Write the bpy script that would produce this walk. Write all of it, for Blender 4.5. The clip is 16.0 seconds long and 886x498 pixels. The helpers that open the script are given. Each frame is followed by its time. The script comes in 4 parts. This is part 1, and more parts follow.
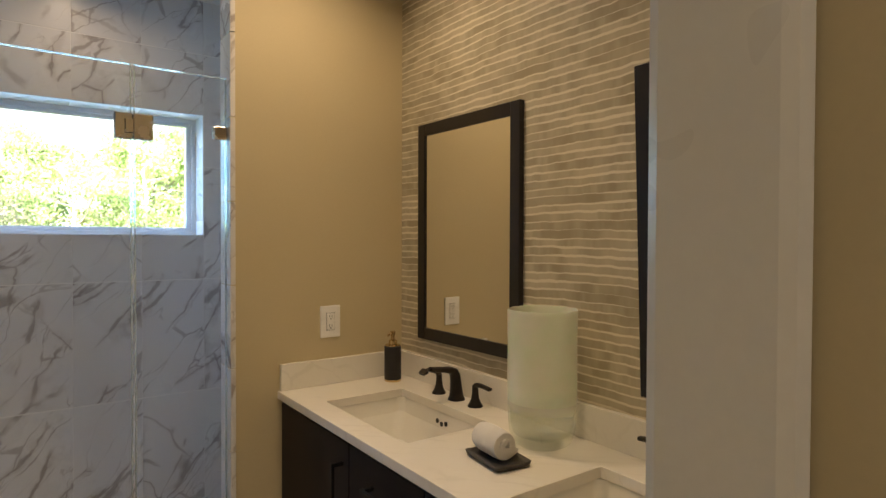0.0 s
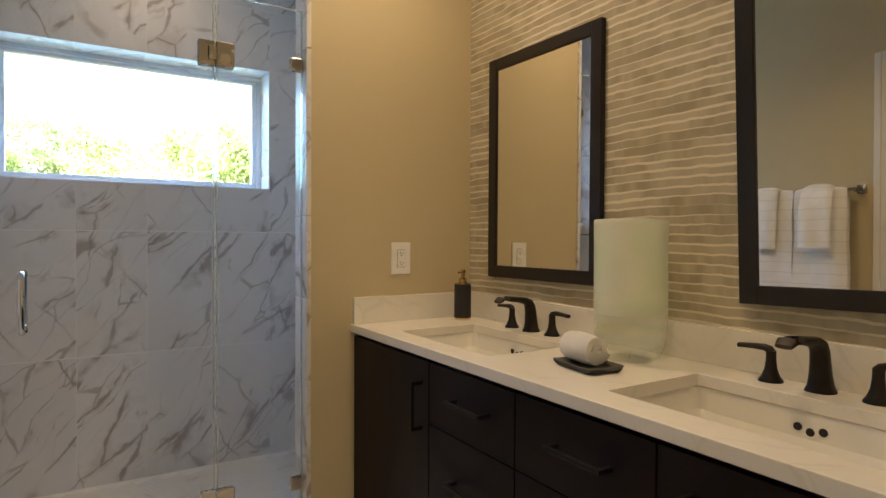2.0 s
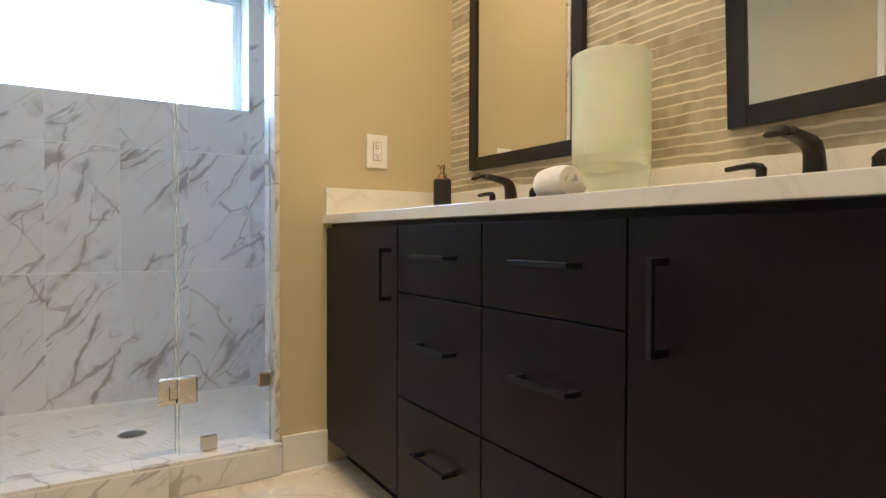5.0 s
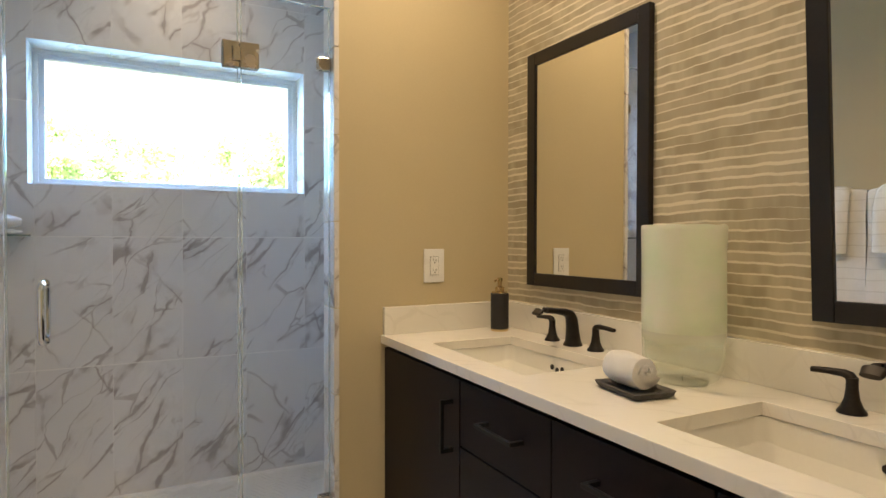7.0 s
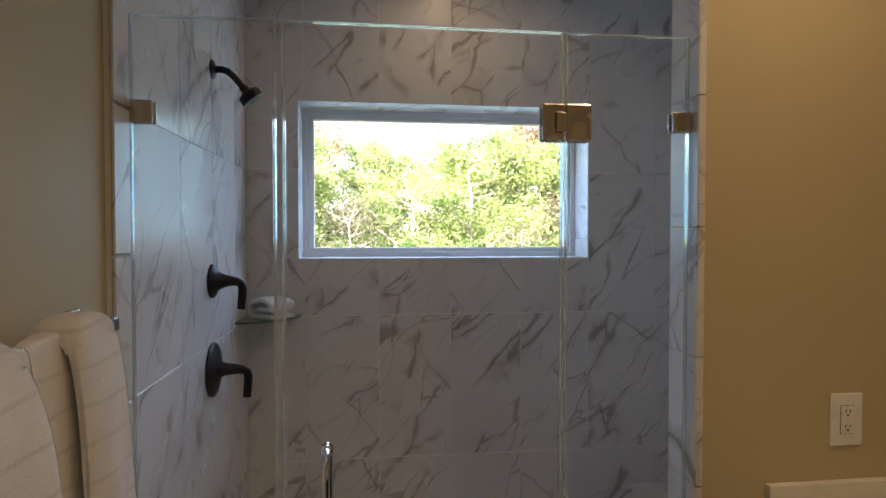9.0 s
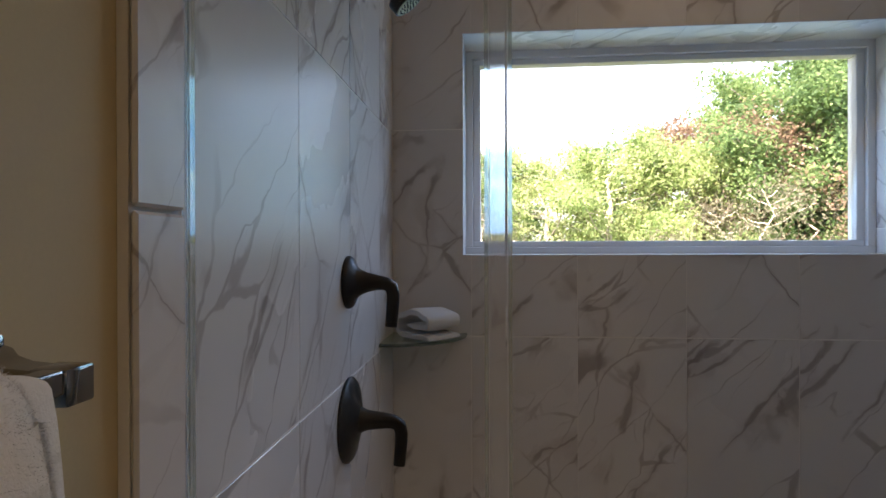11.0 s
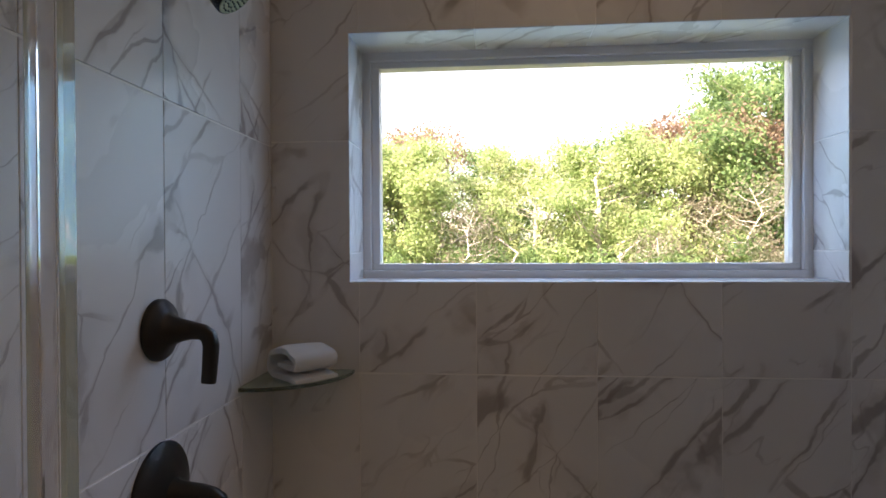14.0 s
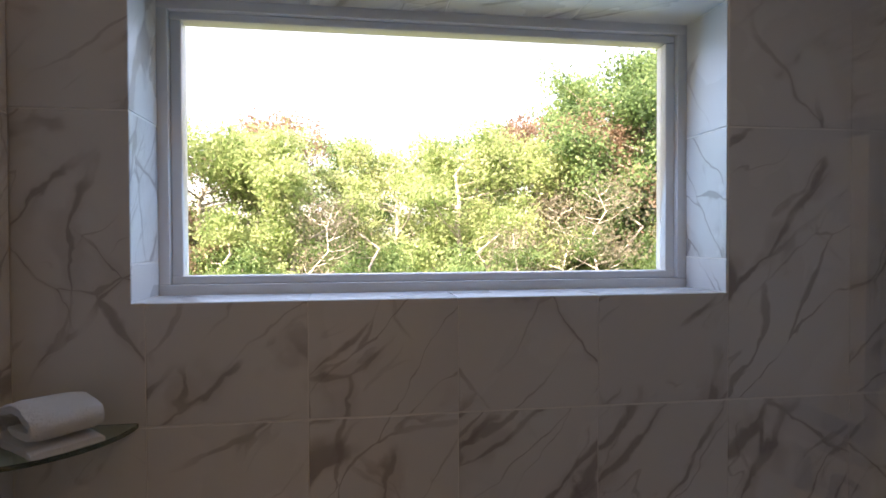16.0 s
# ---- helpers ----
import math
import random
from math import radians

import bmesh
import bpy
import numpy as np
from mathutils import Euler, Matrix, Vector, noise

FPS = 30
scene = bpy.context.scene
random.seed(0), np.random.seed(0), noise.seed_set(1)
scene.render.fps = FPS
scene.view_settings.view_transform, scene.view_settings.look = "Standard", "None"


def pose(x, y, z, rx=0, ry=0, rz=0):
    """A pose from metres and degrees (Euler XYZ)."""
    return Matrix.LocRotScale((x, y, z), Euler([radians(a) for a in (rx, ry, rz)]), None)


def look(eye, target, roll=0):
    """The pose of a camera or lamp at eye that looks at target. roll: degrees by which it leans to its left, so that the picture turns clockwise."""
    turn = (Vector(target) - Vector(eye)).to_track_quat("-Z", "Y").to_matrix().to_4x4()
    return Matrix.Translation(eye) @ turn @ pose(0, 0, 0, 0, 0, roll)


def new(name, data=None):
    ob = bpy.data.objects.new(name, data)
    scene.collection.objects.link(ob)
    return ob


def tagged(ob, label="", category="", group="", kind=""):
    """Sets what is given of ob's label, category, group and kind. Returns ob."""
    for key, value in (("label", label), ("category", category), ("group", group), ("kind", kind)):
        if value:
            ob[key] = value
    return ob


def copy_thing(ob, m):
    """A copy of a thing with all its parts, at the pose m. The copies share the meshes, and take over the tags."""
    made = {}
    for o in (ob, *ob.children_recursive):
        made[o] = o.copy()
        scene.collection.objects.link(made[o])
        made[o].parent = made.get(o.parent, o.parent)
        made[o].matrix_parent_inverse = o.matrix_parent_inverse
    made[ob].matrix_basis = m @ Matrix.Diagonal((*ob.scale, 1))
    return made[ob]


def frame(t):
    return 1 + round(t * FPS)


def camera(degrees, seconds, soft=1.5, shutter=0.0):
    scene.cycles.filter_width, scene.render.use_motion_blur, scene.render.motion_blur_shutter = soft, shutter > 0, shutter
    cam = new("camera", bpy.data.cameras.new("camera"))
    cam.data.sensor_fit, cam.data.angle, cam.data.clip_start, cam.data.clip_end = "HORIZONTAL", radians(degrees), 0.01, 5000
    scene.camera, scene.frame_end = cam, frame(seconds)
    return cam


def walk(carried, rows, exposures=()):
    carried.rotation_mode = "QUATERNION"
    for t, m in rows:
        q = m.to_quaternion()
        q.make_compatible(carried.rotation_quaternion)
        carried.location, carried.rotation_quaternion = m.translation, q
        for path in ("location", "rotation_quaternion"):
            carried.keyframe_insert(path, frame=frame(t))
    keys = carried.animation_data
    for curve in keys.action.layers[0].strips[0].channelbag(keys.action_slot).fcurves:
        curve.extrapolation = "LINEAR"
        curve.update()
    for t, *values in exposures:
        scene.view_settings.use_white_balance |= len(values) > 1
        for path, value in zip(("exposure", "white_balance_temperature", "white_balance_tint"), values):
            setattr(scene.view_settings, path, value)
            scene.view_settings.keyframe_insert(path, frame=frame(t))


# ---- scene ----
cam = camera(74.0, 16.0)
PATH = [
    (0, (0.048, -0.075, 1.467), (1.217, 1.547, 1.434), 0.2),
    (0.5, (0.003, -0.089, 1.41), (1.156, 1.545, 1.38), 0.3),
    (1, (-0.032, -0.071, 1.364), (1.085, 1.587, 1.327), 0.2),
    (1.5, (-0.041, -0.036, 1.303), (1.036, 1.648, 1.26), 0.1),
    (2, (-0.045, 0.007, 1.22), (1.013, 1.704, 1.184), 0.3),
    (2.5, (0.004, 0.033, 1.14), (1.049, 1.738, 1.099), 0.1),
    (3, (0.031, 0.033, 1.083), (1.079, 1.736, 1.04), 0.0),
    (3.5, (0.063, 0.03, 1.011), (1.116, 1.73, 0.974), 0.1),
    (4, (0.08, 0.028, 0.906), (1.143, 1.723, 0.875), 0.3),
    (4.2, (0.096, 0.033, 0.857), (1.156, 1.729, 0.823), 0.3),
    (5.2, (0.096, 0.048, 0.815), (1.140, 1.752, 0.778), 0.2),
    (6.3, (0.086, 0.066, 0.892), (1.122, 1.777, 0.852), 0.2),
    (6.5, (0.093, 0.085, 0.983), (1.092, 1.817, 0.938), 0.0),
    (7, (0.058, 0.096, 1.236), (0.979, 1.87, 1.206), 0.1),
    (7.5, (0.032, 0.128, 1.404), (0.831, 1.962, 1.371), -0.1),
    (8, (-0.035, 0.268, 1.508), (0.542, 2.183, 1.469), 0.1),
    (8.5, (-0.039, 0.545, 1.532), (0.417, 2.492, 1.487), 0.1),
    (9, (-0.085, 0.802, 1.581), (0.161, 2.786, 1.534), 0.0),
    (9.5, (-0.14, 1.139, 1.526), (-0.071, 3.137, 1.478), 0.1),
    (10, (-0.217, 1.438, 1.5), (-0.178, 3.438, 1.474), -0.2),
    (10.2, (-0.245, 1.540, 1.506), (-0.235, 3.540, 1.498), -0.2),
    (12.3, (-0.291, 1.556, 1.506), (-0.692, 3.515, 1.500), -0.2),
    (12.5, (-0.264, 1.558, 1.504), (-0.649, 3.521, 1.502), -0.2),
    (13, (-0.173, 1.609, 1.513), (-0.482, 3.585, 1.503), -0.2),
    (13.5, (-0.085, 1.693, 1.544), (-0.312, 3.68, 1.535), -0.3),
    (14, (-0.007, 1.763, 1.581), (-0.174, 3.756, 1.566), -0.3),
    (14.5, (0.053, 1.861, 1.582), (-0.051, 3.858, 1.57), -0.3),
    (15, (0.052, 2.012, 1.603), (0.122, 4.02, 1.577), -0.2),
    (15.5, (0.033, 2.078, 1.598), (0.264, 4.089, 1.567), -0.2),
    (16, (0.045, 2.075, 1.608), (0.344, 4.072, 1.571), -0.2),
]
EXPOSURES = [(0, 3.66, 6800, 18), (1.0, 3.76, 6800, 18), (2.0, 3.86, 6800, 18), (3.0, 4.20, 6550, 17), (4.0, 4.58, 6300, 15), (6.5, 4.88, 6250, 13), (7.2, 3.98, 6650, 17),
             (8.0, 3.54, 6950, 19), (8.5, 3.22, 7250, 21), (9.0, 2.95, 7350, 23), (9.5, 2.60, 7450, 24), (10, 2.52, 7500, 25), (12.5, 2.58, 7800, 27), (13, 2.50, 7900, 28), (14, 2.42, 8000, 29), (16, 2.44, 8150, 31)]
walk(cam, [(t, look(eye, target, roll)) for t, eye, target, roll in PATH], EXPOSURES)

# ---- world, sun and lamps ----
SUN_AZ, SUN_EL = 218.0, 40.0
world = bpy.data.worlds.new("sky")
scene.world = world
world.use_nodes = True
wt = world.node_tree
sky = wt.nodes.new("ShaderNodeTexSky")
sky.sky_type = "NISHITA"
sky.sun_disc, sky.dust_density = False, 2.0
sky.sun_elevation, sky.sun_rotation = radians(SUN_EL), radians(SUN_AZ)
wt.nodes["Background"].inputs["Strength"].default_value = 0.15
haze = wt.nodes.new("ShaderNodeMix")
haze.data_type = "RGBA"
haze.inputs[0].default_value, haze.inputs[7].default_value = 0.20, (5.4, 6.0, 6.7, 1.0)
wt.links.new(sky.outputs[0], haze.inputs[6])
wt.links.new(haze.outputs[2], wt.nodes["Background"].inputs["Color"])
sun = new("sun", bpy.data.lights.new("sun", "SUN"))
sun.data.energy, sun.data.angle, sun.data.color = 5.0, radians(0.5), (1.0, 0.95, 0.86)
az = radians(SUN_AZ)
sun.matrix_world = look((math.sin(az) * 20, math.cos(az) * 20, 18 + 10), (0, 0, 10))
# last row: unseen added fill by the entry, standing in for daylight from behind
CANS_AND_FILL = [(0.84, 1.60, 0.49), (0.45, 0.60, 0.37), (0.24, 2.84, 0.190), (-0.15, -0.75, 0.34)]
for cx, cy, watts in CANS_AND_FILL:
    lamp = new("can_and_fill_lamp", bpy.data.lights.new("can_and_fill_lamp", "AREA"))
    lamp.data.shape, lamp.data.size, lamp.data.energy = "DISK", 0.11, watts
    lamp.data.color, lamp.data.spread = (1.0, 0.772, 0.475) if cy > 0 else (1.0, 0.93, 0.80), radians(155 if cy > 2.5 else 122 if 0 < cy < 1 else 135)
    lamp.matrix_world = pose(cx, cy, 2.728)

daylight = new("window_daylight", bpy.data.lights.new("window_daylight", "AREA"))
daylight.data.shape, daylight.data.size, daylight.data.size_y, daylight.data.energy = "RECTANGLE", 1.12, 0.52, 0.60
daylight.data.color = (0.10, 0.46, 1.0)
daylight.matrix_world = pose(0.24, 3.436, 1.807, 78, 0, 180)

# ---- materials ----
def material(name, rough=0.5, metal=0.0, color=(0.5, 0.5, 0.5)):
    m = bpy.data.materials.new(name)
    m.use_nodes = True
    b = m.node_tree.nodes["Principled BSDF"]
    b.inputs["Base Color"].default_value = (*color, 1)
    b.inputs["Roughness"].default_value, b.inputs["Metallic"].default_value = rough, metal
    return m


def node(m, kind, **inputs):
    n = m.node_tree.nodes.new(kind)
    for key, value in inputs.items():
        n.inputs[key.replace("_", " ")].default_value = value
    return n


def link(m, a, b):
    m.node_tree.links.new(a, b)


def coords(m, scale=(1, 1, 1), turn=(0, 0, 0), scatter=0.0):
    """Object coordinates, mapped, shifted by the object's random number."""
    tc = node(m, "ShaderNodeTexCoord")
    mp = node(m, "ShaderNodeMapping")
    mp.inputs["Scale"].default_value, mp.inputs["Rotation"].default_value = scale, [radians(a) for a in turn]
    src = tc.outputs["Object"]
    if scatter:
        info = node(m, "ShaderNodeObjectInfo")
        mul = node(m, "ShaderNodeMath")
        mul.operation = "MULTIPLY"
        mul.inputs[1].default_value = scatter
        link(m, info.outputs["Random"], mul.inputs[0])
        add = node(m, "ShaderNodeVectorMath")
        link(m, src, add.inputs[0])
        link(m, mul.outputs[0], add.inputs[1])
        src = add.outputs[0]
    link(m, src, mp.inputs["Vector"])
    return mp.outputs[0]


def noise_tex(m, vec, scale, detail=4.0, rough=0.55, distort=0.0):
    n = node(m, "ShaderNodeTexNoise", Scale=scale, Detail=detail, Roughness=rough, Distortion=distort)
    link(m, vec, n.inputs["Vector"])
    return n.outputs["Fac"]


def span(m, fac, a, b, lo=0.0, hi=1.0):
    n = node(m, "ShaderNodeMapRange")
    n.interpolation_type = "SMOOTHSTEP"
    for i, v in zip((1, 2, 3, 4), (a, b, lo, hi)):
        n.inputs[i].default_value = v
    link(m, fac, n.inputs[0])
    return n.outputs[0]


def calc(m, op, a, b=None):
    n = node(m, "ShaderNodeMath")
    n.operation = op
    for i, v in enumerate((a, b)):
        if v is None:
            continue
        if isinstance(v, (int, float)):
            n.inputs[i].default_value = v
        else:
            link(m, v, n.inputs[i])
    return n.outputs[0]


def mix(m, fac, a, b):
    n = node(m, "ShaderNodeMix")
    n.data_type = "RGBA"
    for i, v in ((0, fac), (6, a), (7, b)):
        if isinstance(v, (int, float)):
            n.inputs[i].default_value = v
        elif isinstance(v, tuple):
            n.inputs[i].default_value = (*v, 1)
        else:
            link(m, v, n.inputs[i])
    return n.outputs[2]


def bsdf(m):
    return m.node_tree.nodes["Principled BSDF"]


def bump(m, height, strength=0.2, distance=0.002):
    n = node(m, "ShaderNodeBump", Strength=strength, Distance=distance)
    link(m, height, n.inputs["Height"])
    link(m, n.outputs[0], bsdf(m).inputs["Normal"])


def mottled(name, c1, c2, rough=0.5, metal=0.0, scale=6.0, fine=90.0, relief=0.15, depth=0.001, rvar=0.08):
    """A surface whose colour wanders between two tones, with fine relief and uneven gloss."""
    m = material(name, rough, metal)
    v = coords(m)
    big, small = noise_tex(m, v, scale, 4), noise_tex(m, v, fine, 3)
    both = calc(m, "ADD", calc(m, "MULTIPLY", big, 0.7), calc(m, "MULTIPLY", small, 0.3))
    link(m, mix(m, span(m, both, 0.3, 0.7), c1, c2), bsdf(m).inputs["Base Color"])
    link(m, span(m, big, 0.25, 0.75, rough - rvar, rough + rvar), bsdf(m).inputs["Roughness"])
    bump(m, small, relief, depth)
    return m


PAINT = mottled("tan_wall_paint", (0.54, 0.455, 0.285), (0.58, 0.49, 0.31), 0.62, scale=1.3, fine=220, relief=0.12, depth=0.0008)
TRIM = mottled("white_trim_paint", (0.74, 0.72, 0.67), (0.80, 0.78, 0.73), 0.35, scale=3, fine=150, relief=0.05)
CEILING = mottled("white_ceiling_paint", (0.74, 0.73, 0.70), (0.79, 0.78, 0.75), 0.8, scale=2, fine=200)
GROUT = mottled("pale_grout", (0.82, 0.80, 0.77), (0.87, 0.85, 0.82), 0.9, fine=300, relief=0.4)
ESPRESSO = mottled("espresso_stained_wood", (0.0098, 0.0061, 0.0072), (0.0145, 0.0093, 0.0110), 0.36, scale=5, fine=60, relief=0.08, rvar=0.02)
bsdf(ESPRESSO).inputs["Specular IOR Level"].default_value = 0.13
BLACK_WOOD = mottled("black_mirror_frame_wood", (0.007, 0.0055, 0.005), (0.013, 0.010, 0.009), 0.36, scale=9, fine=120, relief=0.15)
BRONZE = mottled("oil_rubbed_bronze", (0.018, 0.016, 0.015), (0.035, 0.028, 0.022), 0.40, 0.6, scale=20, fine=200, relief=0.04)
PULL = mottled("matt_black_pull", (0.005, 0.005, 0.0055), (0.009, 0.0085, 0.009), 0.45, 0.0, scale=15)
bsdf(PULL).inputs["Specular IOR Level"].default_value = 0.25
NICKEL = mottled("brushed_nickel", (0.58, 0.53, 0.46), (0.66, 0.60, 0.52), 0.22, 1.0, scale=14, fine=160, relief=0.03)
CHROME = mottled("polished_chrome", (0.70, 0.70, 0.70), (0.78, 0.78, 0.78), 0.07, 1.0, scale=10, relief=0.0, rvar=0.03)
BRASS = mottled("soft_brass", (0.55, 0.40, 0.20), (0.62, 0.46, 0.25), 0.22, 1.0, scale=30, relief=0.02)
PLASTIC = mottled("white_plastic", (0.80, 0.79, 0.76), (0.84, 0.83, 0.80), 0.3, scale=10, relief=0.0)
DARK = material("dark_slot", 0.6, 0.0, (0.012, 0.011, 0.010))
RUBBER = mottled("black_ribbed_sleeve", (0.012, 0.011, 0.012), (0.022, 0.02, 0.02), 0.6, scale=30)
CERAMIC = mottled("white_vitreous_china", (0.74, 0.72, 0.66), (0.78, 0.76, 0.70), 0.12, scale=4, relief=0.0, rvar=0.03)
VINYL = mottled("white_window_vinyl", (0.80, 0.81, 0.82), (0.84, 0.85, 0.86), 0.35, scale=5, relief=0.03)
SLATE = mottled("dark_slate", (0.035, 0.033, 0.031), (0.085, 0.08, 0.073), 0.75, scale=22, fine=130, relief=0.7, depth=0.003)
GROUND = mottled("grass_ground", (0.05, 0.075, 0.02), (0.09, 0.10, 0.035), 0.95, scale=0.4, fine=6, relief=0.5, depth=0.05)
MIRROR = material("silver_mirror", 0.0, 1.0, (0.86, 0.86, 0.84))


def marble(name, base1, base2, vein1, vein2, rough, vein_scale=1.0, scatter=37.0):
    m = material(name, rough)
    v = coords(m, (1, 1, 1), (0, 0, 0), scatter)
    warp = node(m, "ShaderNodeTexNoise", Scale=2.4 * vein_scale, Detail=5.0, Roughness=0.55)
    link(m, v, warp.inputs["Vector"])
    push = node(m, "ShaderNodeVectorMath")
    push.operation = "SCALE"
    push.inputs["Scale"].default_value = 0.15 / vein_scale
    link(m, warp.outputs["Color"], push.inputs[0])
    add = node(m, "ShaderNodeVectorMath")
    link(m, v, add.inputs[0])
    link(m, push.outputs[0], add.inputs[1])
    jag = node(m, "ShaderNodeTexNoise", Scale=14.0 * vein_scale, Detail=4.0, Roughness=0.6)
    link(m, v, jag.inputs["Vector"])
    small = node(m, "ShaderNodeVectorMath")
    small.operation = "SCALE"
    small.inputs["Scale"].default_value = 0.020 / vein_scale
    link(m, jag.outputs["Color"], small.inputs[0])
    both = node(m, "ShaderNodeVectorMath")
    link(m, add.outputs[0], both.inputs[0])
    link(m, small.outputs[0], both.inputs[1])

    def laid(across, along, stretch):
        """Coordinates drawn out along one slant of the wall's plane."""
        out = node(m, "ShaderNodeCombineXYZ")
        for k, axis in enumerate((across, (0.13, -0.13, 0.05), [a * stretch for a in along])):
            dot = node(m, "ShaderNodeVectorMath")
            dot.operation = "DOT_PRODUCT"
            dot.inputs[1].default_value = axis
            link(m, both.outputs[0], dot.inputs[0])
            link(m, dot.outputs["Value"], out.inputs[k])
        return out.outputs[0]

    # most veins climb to the right; fewer fall steeply across them
    rising = laid((0.74, 0.74, -0.67), (0.67, 0.67, 0.74), 0.20)
    falling = laid((0.80, 0.80, 0.60), (-0.60, -0.60, 0.80), 0.30)

    def ridge(w, scale, off, detail):
        shift = node(m, "ShaderNodeVectorMath")
        shift.inputs[1].default_value = (off, off * 0.7, off * 1.3)
        link(m, w, shift.inputs[0])
        return calc(m, "ABSOLUTE", calc(m, "SUBTRACT", noise_tex(m, shift.outputs[0], scale * vein_scale, detail, 0.48), 0.5))

    def cracks(w, scale):
        n = node(m, "ShaderNodeTexVoronoi", Scale=scale * vein_scale, Randomness=1.0)
        n.feature = "DISTANCE_TO_EDGE"
        link(m, w, n.inputs["Vector"])
        return n.outputs["Distance"]

    swell = span(m, noise_tex(m, v, 8.0 * vein_scale, 3), 0.34, 0.70, 0.12, 1.0)
    zone = span(m, noise_tex(m, v, 3.2 * vein_scale, 3), 0.47, 0.58)
    zone2 = span(m, noise_tex(m, rising, 3.6 * vein_scale, 2, 0.5, 0.2), 0.47, 0.58)
    zone3 = span(m, noise_tex(m, falling, 3.0 * vein_scale, 2, 0.5, 0.3), 0.54, 0.64)

    def vein(dist, thin_to, strength, where):
        return calc(m, "MULTIPLY", span(m, calc(m, "DIVIDE", dist, swell), thin_to * 0.35, thin_to, strength, 0), where)

    a, b, c, d = cracks(rising, 5.4), cracks(rising, 9.5), cracks(falling, 5.0), ridge(rising, 9.0, 8.3, 2)
    bold = calc(m, "MAXIMUM", vein(a, 0.056, 0.72, zone), vein(c, 0.036, 0.66, zone3))
    broad = span(m, noise_tex(m, v, 11.0 * vein_scale, 2), 0.45, 0.65, 0.35, 1.0)
    soft = calc(m, "MAXIMUM", calc(m, "MULTIPLY", span(m, calc(m, "DIVIDE", a, broad), 0.02, 0.17, 0.46, 0), zone), calc(m, "MULTIPLY", span(m, calc(m, "DIVIDE", c, broad), 0.01, 0.11, 0.38, 0), zone3))
    thin = calc(m, "MAXIMUM", vein(b, 0.044, 0.60, zone2), vein(d, 0.012, 0.36, zone))
    cloud = span(m, noise_tex(m, v, 1.7, 5), 0.3, 0.72)
    body = mix(m, cloud, base1, base2)
    body = mix(m, soft, body, vein2)
    body = mix(m, thin, body, vein1)
    body = mix(m, bold, body, vein1)
    link(m, body, bsdf(m).inputs["Base Color"])
    grain = noise_tex(m, v, 180, 2)
    link(m, span(m, cloud, 0, 1, rough - 0.05, rough + 0.07), bsdf(m).inputs["Roughness"])
    bump(m, grain, 0.05, 0.0006)
    return m


MARBLE = marble("calacatta_marble_tile", (0.74, 0.73, 0.72), (0.67, 0.66, 0.655), (0.30, 0.26, 0.245), (0.47, 0.437, 0.42), 0.30)
QUARTZ = marble("cream_quartz", (0.80, 0.77, 0.70), (0.77, 0.74, 0.67), (0.71, 0.68, 0.61), (0.76, 0.73, 0.66), 0.18, 1.3)
FLOOR_TILE = marble("cream_floor_tile", (0.70, 0.65, 0.55), (0.64, 0.59, 0.50), (0.52, 0.47, 0.39), (0.60, 0.55, 0.46), 0.28, 0.7)


def chips():
    m = material("mosaic_chip", 0.35)
    geo = node(m, "ShaderNodeNewGeometry")
    r = geo.outputs["Random Per Island"]
    v = coords(m)
    tone = mix(m, span(m, r, 0.90, 1.0), (0.74, 0.72, 0.68), (0.60, 0.56, 0.50))
    tone = mix(m, span(m, noise_tex(m, v, 30, 4), 0.5, 0.75, 0, 0.2), tone, (0.5, 0.47, 0.43))
    link(m, tone, bsdf(m).inputs["Base Color"])
    return m


CHIPS = chips()


